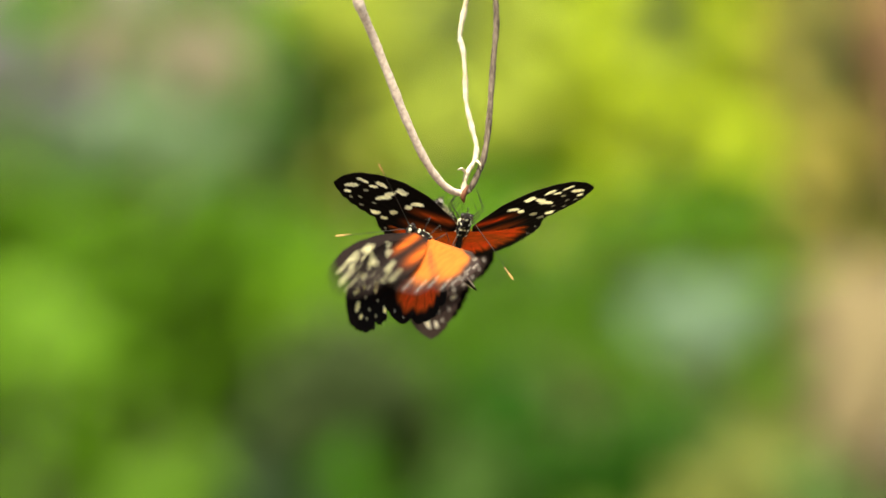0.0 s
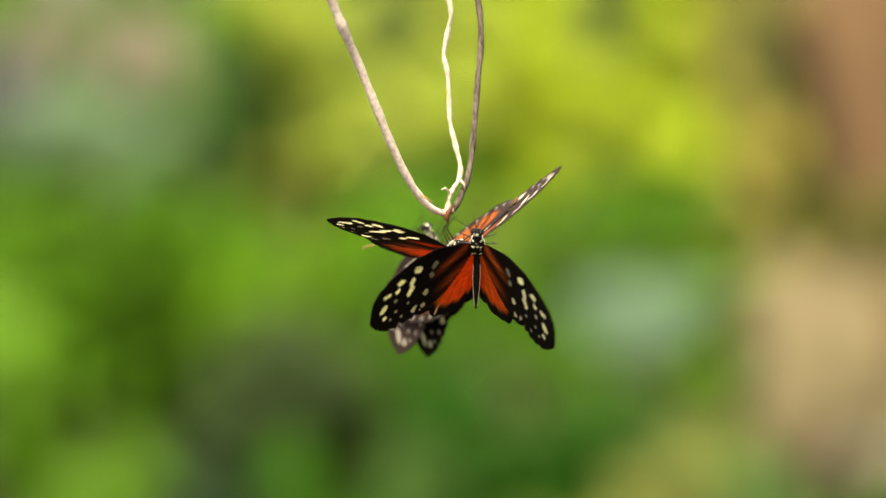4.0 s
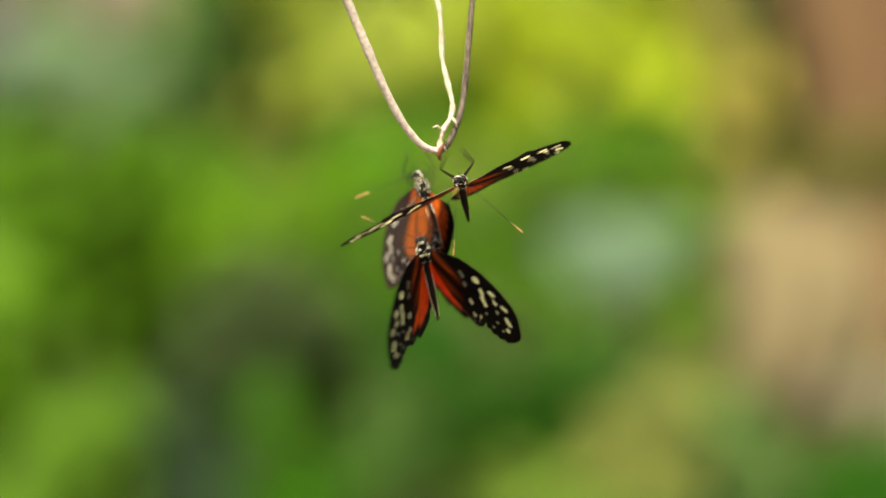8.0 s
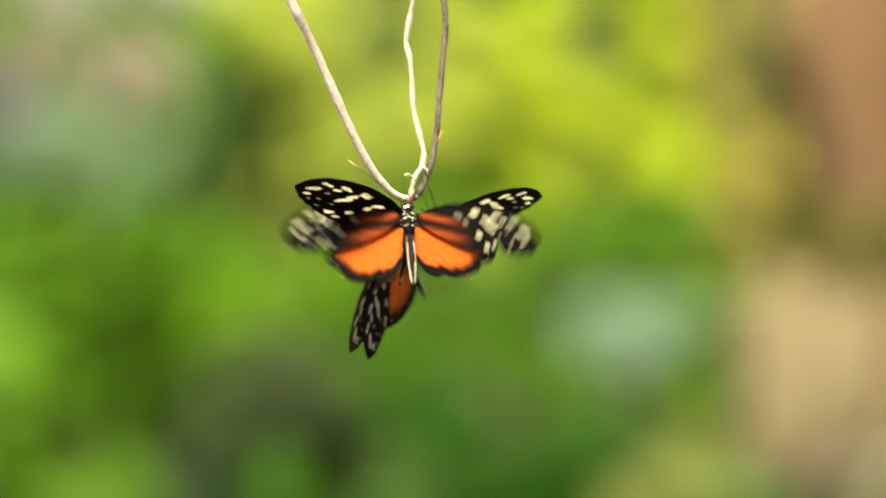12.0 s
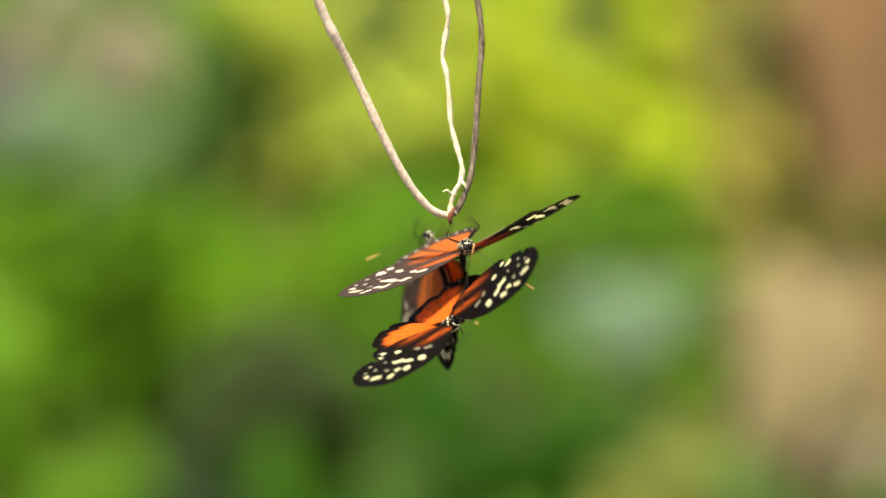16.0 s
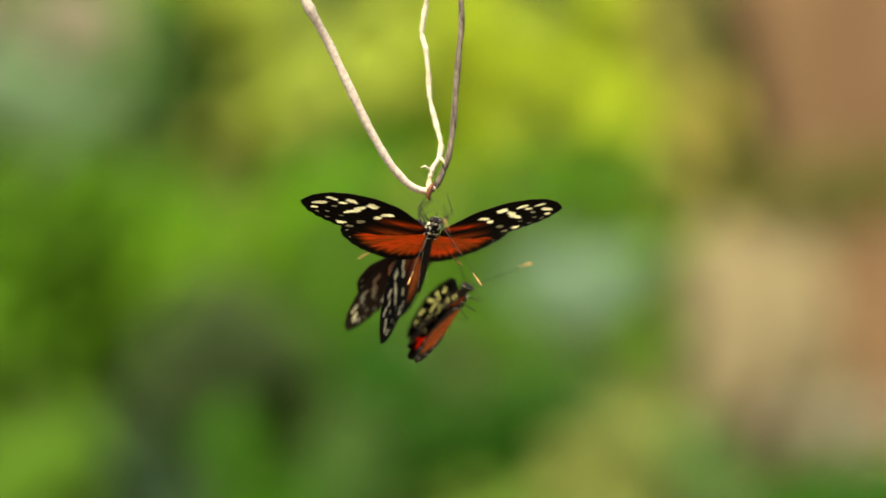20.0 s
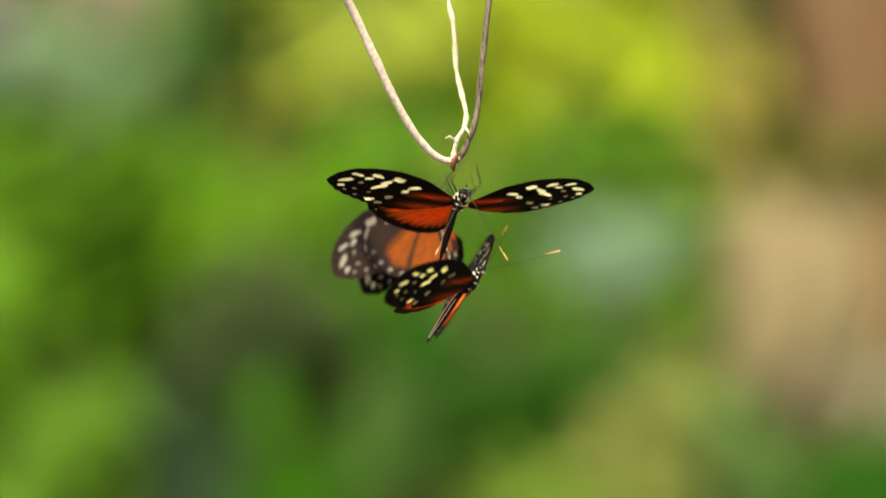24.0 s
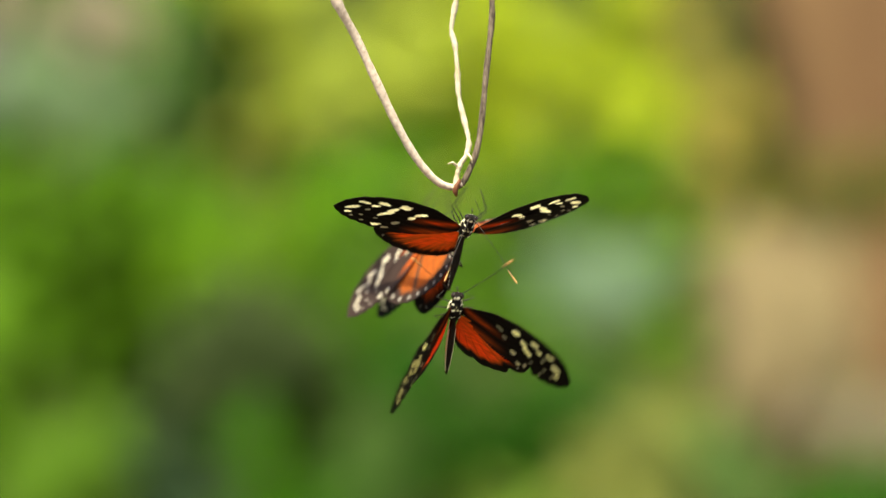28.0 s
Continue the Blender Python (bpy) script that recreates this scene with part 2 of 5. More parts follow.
# ---------------------------------------------------------------- mesh helpers
def link(name, me, mat, parent=None, label="", smooth=True):
    if mat is not None and not me.materials:
        me.materials.append(mat)
    if smooth:
        me.shade_smooth()
    ob = new(name, me)
    if parent is not None:
        ob.parent = parent
    if label:
        tagged(ob, label)
    return ob


def part(name, bm, mat, parent, label=""):
    me = bpy.data.meshes.new(name)
    bm.to_mesh(me)
    bm.free()
    return link(name, me, mat, parent, label)


def tube(points, radii, sides=8, wobble=0.0, seed=0):
    """A bmesh tube through the points with a radius at each."""
    rng = random.Random(seed)
    bm = bmesh.new()
    pts = [Vector(p) for p in points]
    rings, side = [], Vector((0.31, 0.93, 0.17)).normalized()
    for i, p in enumerate(pts):
        d = (pts[min(i + 1, len(pts) - 1)] - pts[max(i - 1, 0)]).normalized()
        side = (side - d * side.dot(d)).normalized()
        up = d.cross(side)
        r = radii[i] if hasattr(radii, "__len__") else radii
        ring = []
        for k in range(sides):
            a = 2 * math.pi * k / sides
            rr = r * (1 + wobble * rng.uniform(-1, 1))
            ring.append(bm.verts.new(p + (side * math.cos(a) + up * math.sin(a)) * rr))
        rings.append(ring)
    for a, b in zip(rings, rings[1:]):
        for k in range(sides):
            bm.faces.new((a[k], a[(k + 1) % sides], b[(k + 1) % sides], b[k]))
    bm.faces.new(rings[0][::-1]), bm.faces.new(rings[-1])
    return bm


def smooth_path(points, n):
    """A Catmull-Rom curve through the points, n samples a span."""
    p = [Vector(q) for q in points]
    p = [p[0] * 2 - p[1]] + p + [p[-1] * 2 - p[-2]]
    out = []
    for i in range(1, len(p) - 2):
        for k in range(n):
            t = k / n
            out.append(0.5 * ((2 * p[i]) + (p[i + 1] - p[i - 1]) * t + (2 * p[i - 1] - 5 * p[i] + 4 * p[i + 1] - p[i + 2]) * t * t
                              + (3 * p[i] - p[i - 1] - 3 * p[i + 1] + p[i + 2]) * t ** 3))
    out.append(p[-2])
    return out


def ball(rx, ry, rz, at=(0, 0, 0), seg=16, rings=10):
    bm = bmesh.new()
    bmesh.ops.create_uvsphere(bm, u_segments=seg, v_segments=rings, radius=1)
    bm.transform(Matrix.Translation(at) @ Matrix.Diagonal((rx, ry, rz, 1)))
    return bm


# ---------------------------------------------------------------- butterfly
MM = 0.001
# pale spots of the forewing: along, across (mm), half length, half width, turn in degrees
SPOTS = ((36.2, 0.8, 2.4, 0.80, -33), (33.2, 4.4, 1.9, 0.60, 0), (27.2, 5.6, 2.1, 0.80, 5), (29.4, 3.6, 1.5, 0.60, -15),
         (31.3, 0.9, 0.9, 0.40, -20), (36.9, -2.4, 1.2, 0.65, -15), (32.6, -2.8, 0.7, 0.50, 0), (35.4, -4.4, 0.6, 0.45, 0),
         (31.5, -6.2, 0.7, 0.40, -15), (25.3, 0.6, 2.9, 0.85, -33), (23.6, 3.1, 2.0, 0.85, -33), (20.2, 5.6, 1.9, 1.10, 0),
         (14.4, 2.9, 2.1, 0.85, -18), (16.8, 0.4, 1.2, 1.05, -20), (21.0, -4.1, 1.5, 0.90, -30), (26.6, -7.2, 1.7, 1.00, -15),
         (23.3, -8.4, 1.2, 0.80, -15), (27.7, -3.2, 0.8, 0.35, -20))


def curve1(xs, knots):
    """A smooth line through knots (x, y)."""
    kx, ky = np.array([k[0] for k in knots], float), np.array([k[1] for k in knots], float)
    fine = np.linspace(kx[0], kx[-1], 400)
    y = np.interp(fine, kx, ky)
    pad = np.concatenate([2 * y[0] - y[14:0:-1], y, 2 * y[-1] - y[-2:-16:-1]])
    y = np.convolve(pad, np.ones(29) / 29, "valid")
    return np.interp(xs, fine, y)


def mix(a, b, k):
    k = np.clip(k, 0, 1)[..., None]
    return a * (1 - k) + b * k


def step(v, a, b):
    t = np.clip((v - a) / (b - a), 0, 1)
    return t * t * (3 - 2 * t)


BLACK = np.array((0.0065, 0.0045, 0.0035))
ORANGE = np.array((0.90, 0.19, 0.022))
CREAM = np.array((1.0, 0.985, 0.78))
WHITE = np.array((1.0, 0.97, 0.86))
YELLOWISH = np.array((1.0, 0.985, 0.70))
# underside brown, paler and greyer to hold the wing's sheen in its colour
BROWN = np.array((0.085, 0.058, 0.050))


def fore_pigment(x, y, under, worn):
    # worn undersides get a darker brown, with less of that painted sheen
    c = np.zeros(x.shape + (3,)) + (BROWN * (0.35 if worn else 1) if under else BLACK)
    streak = 0.8 * step(x, 0.5, 3) * (1 - step(x, 8, 19)) * np.exp(-((y - 0.4 + 0.05 * x) / 1.35) ** 2)
    streak = np.maximum(streak, step(x, 1, 4) * (1 - step(x, 10, 20)) * np.exp(-((y + 5.6 + 0.08 * x) / 1.8) ** 2) * 0.8)
    streak = streak * (0.85 + 0.15 * np.cos((y - 0.25 * x) * 2.4)) * (0.8 if worn and not under else 1.2)
    c = mix(c, ORANGE * (1.1 if under else np.array((0.80, 0.72, 0.8))), streak)
    wob = 0.10 * np.sin(x * 2.1 + y * 1.7) + 0.09 * np.sin(x * 3.7 - y * 2.9) + 0.06 * np.sin(x * 6.1 + y * 5.3)
    pale = YELLOWISH if worn else WHITE if under else CREAM
    for k, (sx, sy, a, b, turn) in enumerate(SPOTS):
        ca, sa = math.cos(radians(turn)), math.sin(radians(turn))
        dx, dy = x - sx, y - sy
        grow = 1.05 if under else 0.96 if worn else 1.0
        a, b = (0.8 * a, 1.15 * b) if worn else (a, b)
        r = (np.abs((dx * ca + dy * sa) / (a * grow)) ** 2.5 + np.abs((dy * ca - dx * sa) / (b * grow)) ** 2.5) ** 0.4 + wob
        dim = 0.62 if k in (4, 6, 7, 8, 17) else 0.25 if worn and not under and k in (12, 13) else 1.0
        c = mix(c, pale, (1 - step(r, 0.90, 1.08)) * dim)
    return c


def hind_pigment(x, y, rho, ang, under, worn):
    """rho: 0 at the base, 1 at the margin; ang: 0 at the leading edge, 1 at the inner edge."""
    inner = 0.845 - 0.07 * step(ang, 0.45, 0.9) - 0.10 * (1 - step(ang, 0.12, 0.40)) + 0.016 * np.cos(ang * 2 * math.pi * 9)
    # fresh wings fade into their border in brush strokes
    fade = 0.05 if worn or under else 0.14 + 0.08 * np.sin(ang * 97) + 0.06 * np.sin(ang * 171 + 1)
    k = (1 - step(rho, inner - fade, inner + 0.06)) * step(ang - 0.10 * rho, 0.07, 0.20) * (1 - 0.35 * step(ang, 0.90, 0.99))
    ray = np.clip((np.abs(np.cos(ang * 2 * math.pi * 4.5)) - 0.965) / 0.035, 0, 1) * step(rho, 0.25, 0.6)
    # underside orange: sunlight put into the worn one's colour, shade into the other's
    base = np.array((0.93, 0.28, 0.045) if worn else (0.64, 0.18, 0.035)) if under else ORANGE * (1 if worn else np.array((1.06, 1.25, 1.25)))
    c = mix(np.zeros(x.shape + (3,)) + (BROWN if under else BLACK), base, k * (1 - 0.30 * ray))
    n, off = 12, 0.925
    da = (ang * n - np.round(ang * n)) / 0.16
    dot = np.sqrt(da ** 2 + ((rho - off) / (0.030 if under else 0.022)) ** 2)
    size = 1.0 if under else 0.5
    edge = step(ang, 0.12, 0.2) * (1 - step(ang, 0.93, 0.97)) if under else step(ang, 0.2, 0.24) * (1 - step(ang, 0.38, 0.42))
    c = mix(c, WHITE, (1 - step(dot, 0.75 * size, 1.1 * size)) * edge)
    if under:
        c = mix(c, CREAM, (1 - step(ang, 0.02, 0.05)) * (1 - step(rho, 0.5, 0.6)))
        c = mix(c, BROWN, np.exp(-((ang - 0.36 - 0.1 * rho) / 0.025) ** 2) * step(rho, 0.15, 0.3) * 0.9)
    return c


def sheet(name, X, Y, Z, top, bottom, thick):
    """A closed thin sheet from grids of points, with the pigment of its two faces."""
    n, m = X.shape
    up = np.stack([X, Y, Z + thick / 2], -1).reshape(-1, 3)
    lo = np.stack([X, Y, Z - thick / 2], -1).reshape(-1, 3)
    idx = np.arange(n * m).reshape(n, m)
    q = np.stack([idx[:-1, :-1], idx[1:, :-1], idx[1:, 1:], idx[:-1, 1:]], -1).reshape(-1, 4)
    rim = np.concatenate([idx[:, 0], idx[-1, 1:], idx[-2::-1, -1], idx[0, -2:0:-1]])
    nxt = np.roll(rim, -1)
    walls = np.stack([rim, nxt, nxt + n * m, rim + n * m], -1)
    faces = np.concatenate([q, q[:, ::-1] + n * m, walls[:, ::-1]])
    me = bpy.data.meshes.new(name)
    me.from_pydata((np.concatenate([up, lo]) * MM).tolist(), [], faces.tolist())
    col = me.color_attributes.new("pigment", "FLOAT_COLOR", "POINT")
    rgba = np.concatenate([top.reshape(-1, 3), bottom.reshape(-1, 3)])
    rgba = np.concatenate([rgba, np.ones((len(rgba), 1))], 1).astype(np.float32)
    col.data.foreach_set("color", rgba.ravel())
    bm = bmesh.new()
    bm.from_mesh(me)
    bmesh.ops.recalc_face_normals(bm, faces=bm.faces)
    bm.to_mesh(me)
    bm.free()
    me.materials.append(WING)
    return me


LEAD = ((0, 0), (4, 3.2), (12, 7.9), (20, 9.9), (28, 9.4), (35, 7.0), (40, 3.2), (42, -1.0))
TRAIL = ((0, -2.5), (6, -6.5), (14, -10), (20, -11), (24, -10.6), (30, -9), (36, -6.8), (40, -4.2), (42, -1.4))


# worn wings have lost their points
LEAD_WORN = ((0, 0), (4, 3.2), (12, 7.9), (20, 9.9), (28, 9.6), (35, 7.8), (39.5, 4.6), (42, -0.5))
TRAIL_WORN = ((0, -2.5), (6, -6.5), (14, -10), (20, -11), (24, -10.8), (30, -9.9), (36, -8.6), (40, -6.4), (42, -2.2))


def forewing_mesh(side, torn):
    xs = 42 * (1 - np.cos(np.linspace(0.02, 1, 190) * math.pi)) / 2
    xs = 0.45 * xs + 0.55 * np.linspace(0.02, 1, 190) * 42
    vs = np.linspace(0, 1, 72)
    lead, trail = curve1(xs, LEAD_WORN if torn else LEAD), curve1(xs, TRAIL_WORN if torn else TRAIL)
    trail = trail + 0.28 * np.cos(xs * 1.9) * step(xs, 16, 22) * (1 - step(xs, 38, 42))
    if torn == 1:      # a ragged bite out of the hind margin
        trail = trail + 5.0 * np.exp(-((xs - 27.3) / 1.35) ** 2) + 1.5 * np.exp(-((xs - 30.6) / 0.7) ** 2) + 1.2 * np.exp(-((xs - 23.8) / 0.8) ** 2) + 0.22 * np.sin(xs * 6) + 0.15 * np.sin(xs * 14.3)
    if torn == 2:      # a worn, cut-off margin
        trail = trail + 3.4 * np.exp(-((xs - 25.5) / 1.5) ** 2) + 1.3 * np.exp(-((xs - 33.0) / 0.8) ** 2) + 0.28 * np.sin(xs * 5) + 0.15 * np.sin(xs * 13.1)
    X = np.repeat(xs[:, None], 72, 1)
    Y = trail[:, None] + (lead - trail)[:, None] * vs[None, :]
    Z = -0.9 * (X / 42) ** 2 * 2 + 0.5 * np.sin(np.clip((Y + 11) / 18, 0, 1) * math.pi) + 0.045 * np.cos((Y - 0.25 * X) * 2.4)
    me = sheet("forewing", X * side, Y, Z, fore_pigment(X, Y, False, torn), fore_pigment(X, Y, True, torn), 0.16)
    return me


def hindwing_mesh(side, torn):
    rho, ang = np.linspace(0.04, 1, 60), np.linspace(0, 1, 90)
    a = radians(12) - ang * radians(112)
    reach = curve1(ang, ((0, 22), (0.12, 26.5), (0.3, 27.5), (0.5, 24.5), (0.7, 22), (0.88, 19.5), (1, 14)))
    reach = reach + 0.14 * np.cos(ang * 2 * math.pi * 12) * step(ang, 0.1, 0.2)
    if torn:
        reach = reach - 2.2 * np.exp(-((ang - 0.42) / 0.03) ** 2) - 1.5 * np.exp(-((ang - 0.75) / 0.025) ** 2)
    R = rho[:, None] * reach[None, :]
    X, Y = R * np.cos(a)[None, :], R * np.sin(a)[None, :]
    Rh, An = np.repeat(rho[:, None], 90, 1), np.repeat(ang[None, :], 60, 0)
    Z = -0.9 * Rh ** 2 + 0.14 * np.cos(An * 26) * Rh * (1 - 0.5 * Rh)
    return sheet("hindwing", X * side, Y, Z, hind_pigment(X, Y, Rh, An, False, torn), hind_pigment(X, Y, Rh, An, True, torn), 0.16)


WING_MESH = {(k, s, t): f(s, t) for k, f, ts in (("fore", forewing_mesh, (0, 1, 2)), ("hind", hindwing_mesh, (0, 1)))
             for s in (-1, 1) for t in ts}
FORE_HINGE, HIND_HINGE = (1.9 * MM, 2.4 * MM, 0.9 * MM), (1.9 * MM, -0.6 * MM, 0.5 * MM)


def wing_pose(kind, side, flap, sweep, twist=0.0):
    """Pose of a wing on its body: flap raises it towards the back, sweep turns it forwards, twist lifts its leading edge."""
    h = FORE_HINGE if kind == "fore" else HIND_HINGE
    return (Matrix.Translation((h[0] * side, h[1], h[2])) @ Matrix.Rotation(radians(-flap * side), 4, "Y")
            @ Matrix.Rotation(radians(sweep * side), 4, "Z") @ Matrix.Rotation(radians(twist), 4, "X"))


def butterfly(label, torn, antenna_tips, legs, bend):
    root = tagged(new("butterfly"), label, "butterfly", "butterflies on the vine")
    root.empty_display_size = 0.01
    bm = ball(2.3 * MM, 4.3 * MM, 2.4 * MM, (0, 0.6 * MM, 0), 20, 14)
    for v in bm.verts:
        v.co += v.co.normalized() * 0.12 * MM * noise.noise(v.co * 1500)
    thorax = part("thorax", bm, FUR, root, "black furry thorax with pale stripes")
    # pale tufts along the flanks, beneath and on the collar
    for s in (-1, 1):
        for y, turn, length, wide in ((3.6, -10, 0.75, 0.34), (2.3, -32, 1.15, 0.40), (0.9, -40, 1.25, 0.42), (-0.6, -38, 1.05, 0.38), (-1.9, -20, 0.7, 0.32), (3.3, 42, 0.55, 0.30), (1.4, 55, 0.5, 0.24), (-1.2, 55, 0.45, 0.22)):
            r = math.sqrt(max(0.05, 1 - ((y - 0.6) / 4.3) ** 2))
            c, q = math.cos(radians(turn)), math.sin(radians(turn))
            bm = ball(0.22 * MM, wide * MM, length * MM, seg=8, rings=6)
            bm.transform(Matrix.Translation((s * 2.3 * r * c * MM, y * MM, 2.4 * r * q * MM)) @ Matrix.Rotation(-s * radians(turn), 4, "Y") @ Matrix.Rotation(radians(18), 4, "X"))
            part("pale_tuft", bm, PALE, thorax)
    pts, here, way = [], Vector((0, -2.6 * MM, -0.2 * MM)), 0.0
    for k in range(17):
        pts.append(here)
        way = radians(bend) * min(1, (k + 1) / 5)
        here = here + Vector((0, -math.cos(way), math.sin(way))) * 20.0 * MM / 16
    rad = [MM * (0.85 + 0.32 * math.sin(min(1, k / 11) * math.pi * 0.9)) * (1 - 0.75 * max(0, (k - 9) / 7) ** 2) * (1 + 0.06 * (k % 2)) for k in range(17)]
    ab = part("abdomen", tube(pts, rad, 12), BELLY, root, "slender dark segmented abdomen")
    for s in (-1, 1):
        part("pale_stripe", tube([(s * r * 0.90, p.y, p.z - r * 0.42) for p, r in zip(pts[1:-1], rad[1:-1])], (0.2 if torn else 0.13) * MM, 6), PALE, ab)
        if torn:
            part("pale_stripe", tube([(s * r * 0.90, p.y, p.z + r * 0.40) for p, r in zip(pts[3:-1], rad[3:-1])], 0.16 * MM, 6), PALE, ab)
    head = part("head", ball(1.65 * MM, 1.5 * MM, 1.5 * MM, (0, 5.6 * MM, 0.1 * MM)), HEAD, root, "black head with white dots")
    for s in (-1, 1):
        part("eye", ball(0.85 * MM, 1.0 * MM, 1.05 * MM, (s * 1.25 * MM, 6.0 * MM, 0.1 * MM)), EYE, head)
        a0, tip = Vector((s * 0.6, 6.7, 0.8)) * MM, Vector(antenna_tips[(s + 1) // 2]) * MM
        d = (tip - a0).normalized()
        bow = Vector((s * 0.5, 0.4, 0.6)) * MM
        line = smooth_path([a0, a0.lerp(tip, 0.3) + bow * 0.7, a0.lerp(tip, 0.65) + bow, tip], 5)
        an = part("antenna", tube(line, [0.125 * MM - 0.04 * MM * k / (len(line) - 1) for k in range(len(line))], 6), LEG, root, "thin dark antenna with an orange club")
        part("club", tube([tip - d * 4.6 * MM, tip - d * 3.0 * MM, tip - d * 1.4 * MM, tip, tip + d * 0.5 * MM], [0.14 * MM, 0.22 * MM, 0.30 * MM, 0.30 * MM, 0.12 * MM], 8), CLUB, an)
    part("proboscis", tube([(0, 6.9 * MM, -0.9 * MM), (0, 7.8 * MM, -1.5 * MM), (0, 7.7 * MM, -2.3 * MM), (0, 6.8 * MM, -2.2 * MM)], 0.16 * MM, 6), LEG, head)
    for s in (-1, 1):
        for k, (out, fwd, down) in enumerate(legs):
            a = Vector((s * 1.3 * MM, (2.4 - 2.2 * k) * MM, -1.7 * MM))
            e = Vector((s * out, fwd, -down)) * MM
            knee = a.lerp(e, 0.5) + Vector((s * 3.4 * MM, 0.4 * MM, 0.6 * MM))
            part("leg", tube([a, a.lerp(knee, 0.6), knee, knee.lerp(e, 0.6), e, e + Vector((-s * 0.6, 0.7, -0.2)) * MM],
                             [0.24 * MM, 0.18 * MM, 0.14 * MM, 0.11 * MM, 0.09 * MM, 0.06 * MM], 6), LEG, root)
    wings = {}
    for s, nm in ((-1, "left"), (1, "right")):
        for kind in ("fore", "hind"):
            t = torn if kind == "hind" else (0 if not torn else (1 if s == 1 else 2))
            w = link(kind + "wing", WING_MESH[kind, s, t], None, root,
                     ("torn " if t else "") + ("black forewing with cream spots and orange base" if kind == "fore" else "orange hindwing with black border"))
            w.matrix_basis = wing_pose(kind, s, 10, 20 if kind == "fore" else -8)
            wings[kind, s] = w
    return root, wings


# ---------------------------------------------------------------- ground and background
def ground():
    xs = np.concatenate([[-900, -200, -60, -20], np.linspace(-8, 8, 65), [20, 60, 200, 900]])
    ys = np.concatenate([[-900, -200, -60, -20], np.linspace(-6, 12, 73), [20, 60, 200, 900]])
    verts = [(x, y, 0.03 * noise.noise(Vector((x * 1.7, y * 1.7, 0))) if abs(x) < 9 and -7 < y < 13 else 0) for x in xs for y in ys]
    n = len(ys)
    faces = [(i * n + j, (i + 1) * n + j, (i + 1) * n + j + 1, i * n + j + 1) for i in range(len(xs) - 1) for j in range(n - 1)]
    me = bpy.data.meshes.new("ground")
    me.from_pydata(verts, [], faces)
    tagged(link("ground", me, SOIL), "dark damp garden soil", "ground", kind="structure")


ground()


def at(u, v, d):
    """A place d metres from the camera's usual stand; u and v in thousandths of d, to the right and up."""
    return Vector((u * d / 1000, d - 1.0, 1.5 + v * d / 1000))


LEAF_MESH = {}


def leaf_mesh(ratio, fold, droop, tip):
    key = (ratio, fold, droop, tip)
    if key not in LEAF_MESH:
        n, m = 14, 7
        verts, faces = [], []
        for i in range(n):
            t = i / (n - 1)
            w = ratio / 2 * (math.sin(math.pi * min(1, t ** (0.75) * 1.0)) ** 0.8 * (1 - 0.35 * t * tip) + 0.004)
            for j in range(m):
                s = 2 * j / (m - 1) - 1
                verts.append((s * w, t, -droop * t * t + fold * abs(s) * w + 0.012 * math.sin(t * 25) * abs(s)))
        faces = [(i * m + j, i * m + j + 1, (i + 1) * m + j + 1, (i + 1) * m + j) for i in range(n - 1) for j in range(m - 1)]
        me = bpy.data.meshes.new("leaf")
        me.from_pydata(verts, [], faces)
        bm = bmesh.new()
        bm.from_mesh(me)
        bmesh.ops.solidify(bm, geom=bm.faces[:], thickness=0.006)
        bm.to_mesh(me)
        bm.free()
        LEAF_MESH[key] = me
    return LEAF_MESH[key]


LEAF_MAT_MESH = {}


def add_leaf(parent, base, aim, face, length, mat, ratio=0.45, fold=0.25, droop=0.15, tip=0.5, name="leaf"):
    """A leaf from its base along aim, its upper side towards face."""
    key = (ratio, fold, droop, tip, mat.name)
    if key not in LEAF_MAT_MESH:
        me = leaf_mesh(ratio, fold, droop, tip).copy()
        me.materials.append(mat)
        me.shade_smooth()
        LEAF_MAT_MESH[key] = me
    y = Vector(aim).normalized()
    z = Vector(face)
    z = (z - y * z.dot(y)).normalized()
    x = y.cross(z)
    ob = new(name, LEAF_MAT_MESH[key])
    ob.parent = parent
    m = Matrix((x, y, z)).transposed().to_4x4()
    ob.matrix_basis = Matrix.Translation(base) @ m @ Matrix.Diagonal((length, length, length, 1))
    return ob


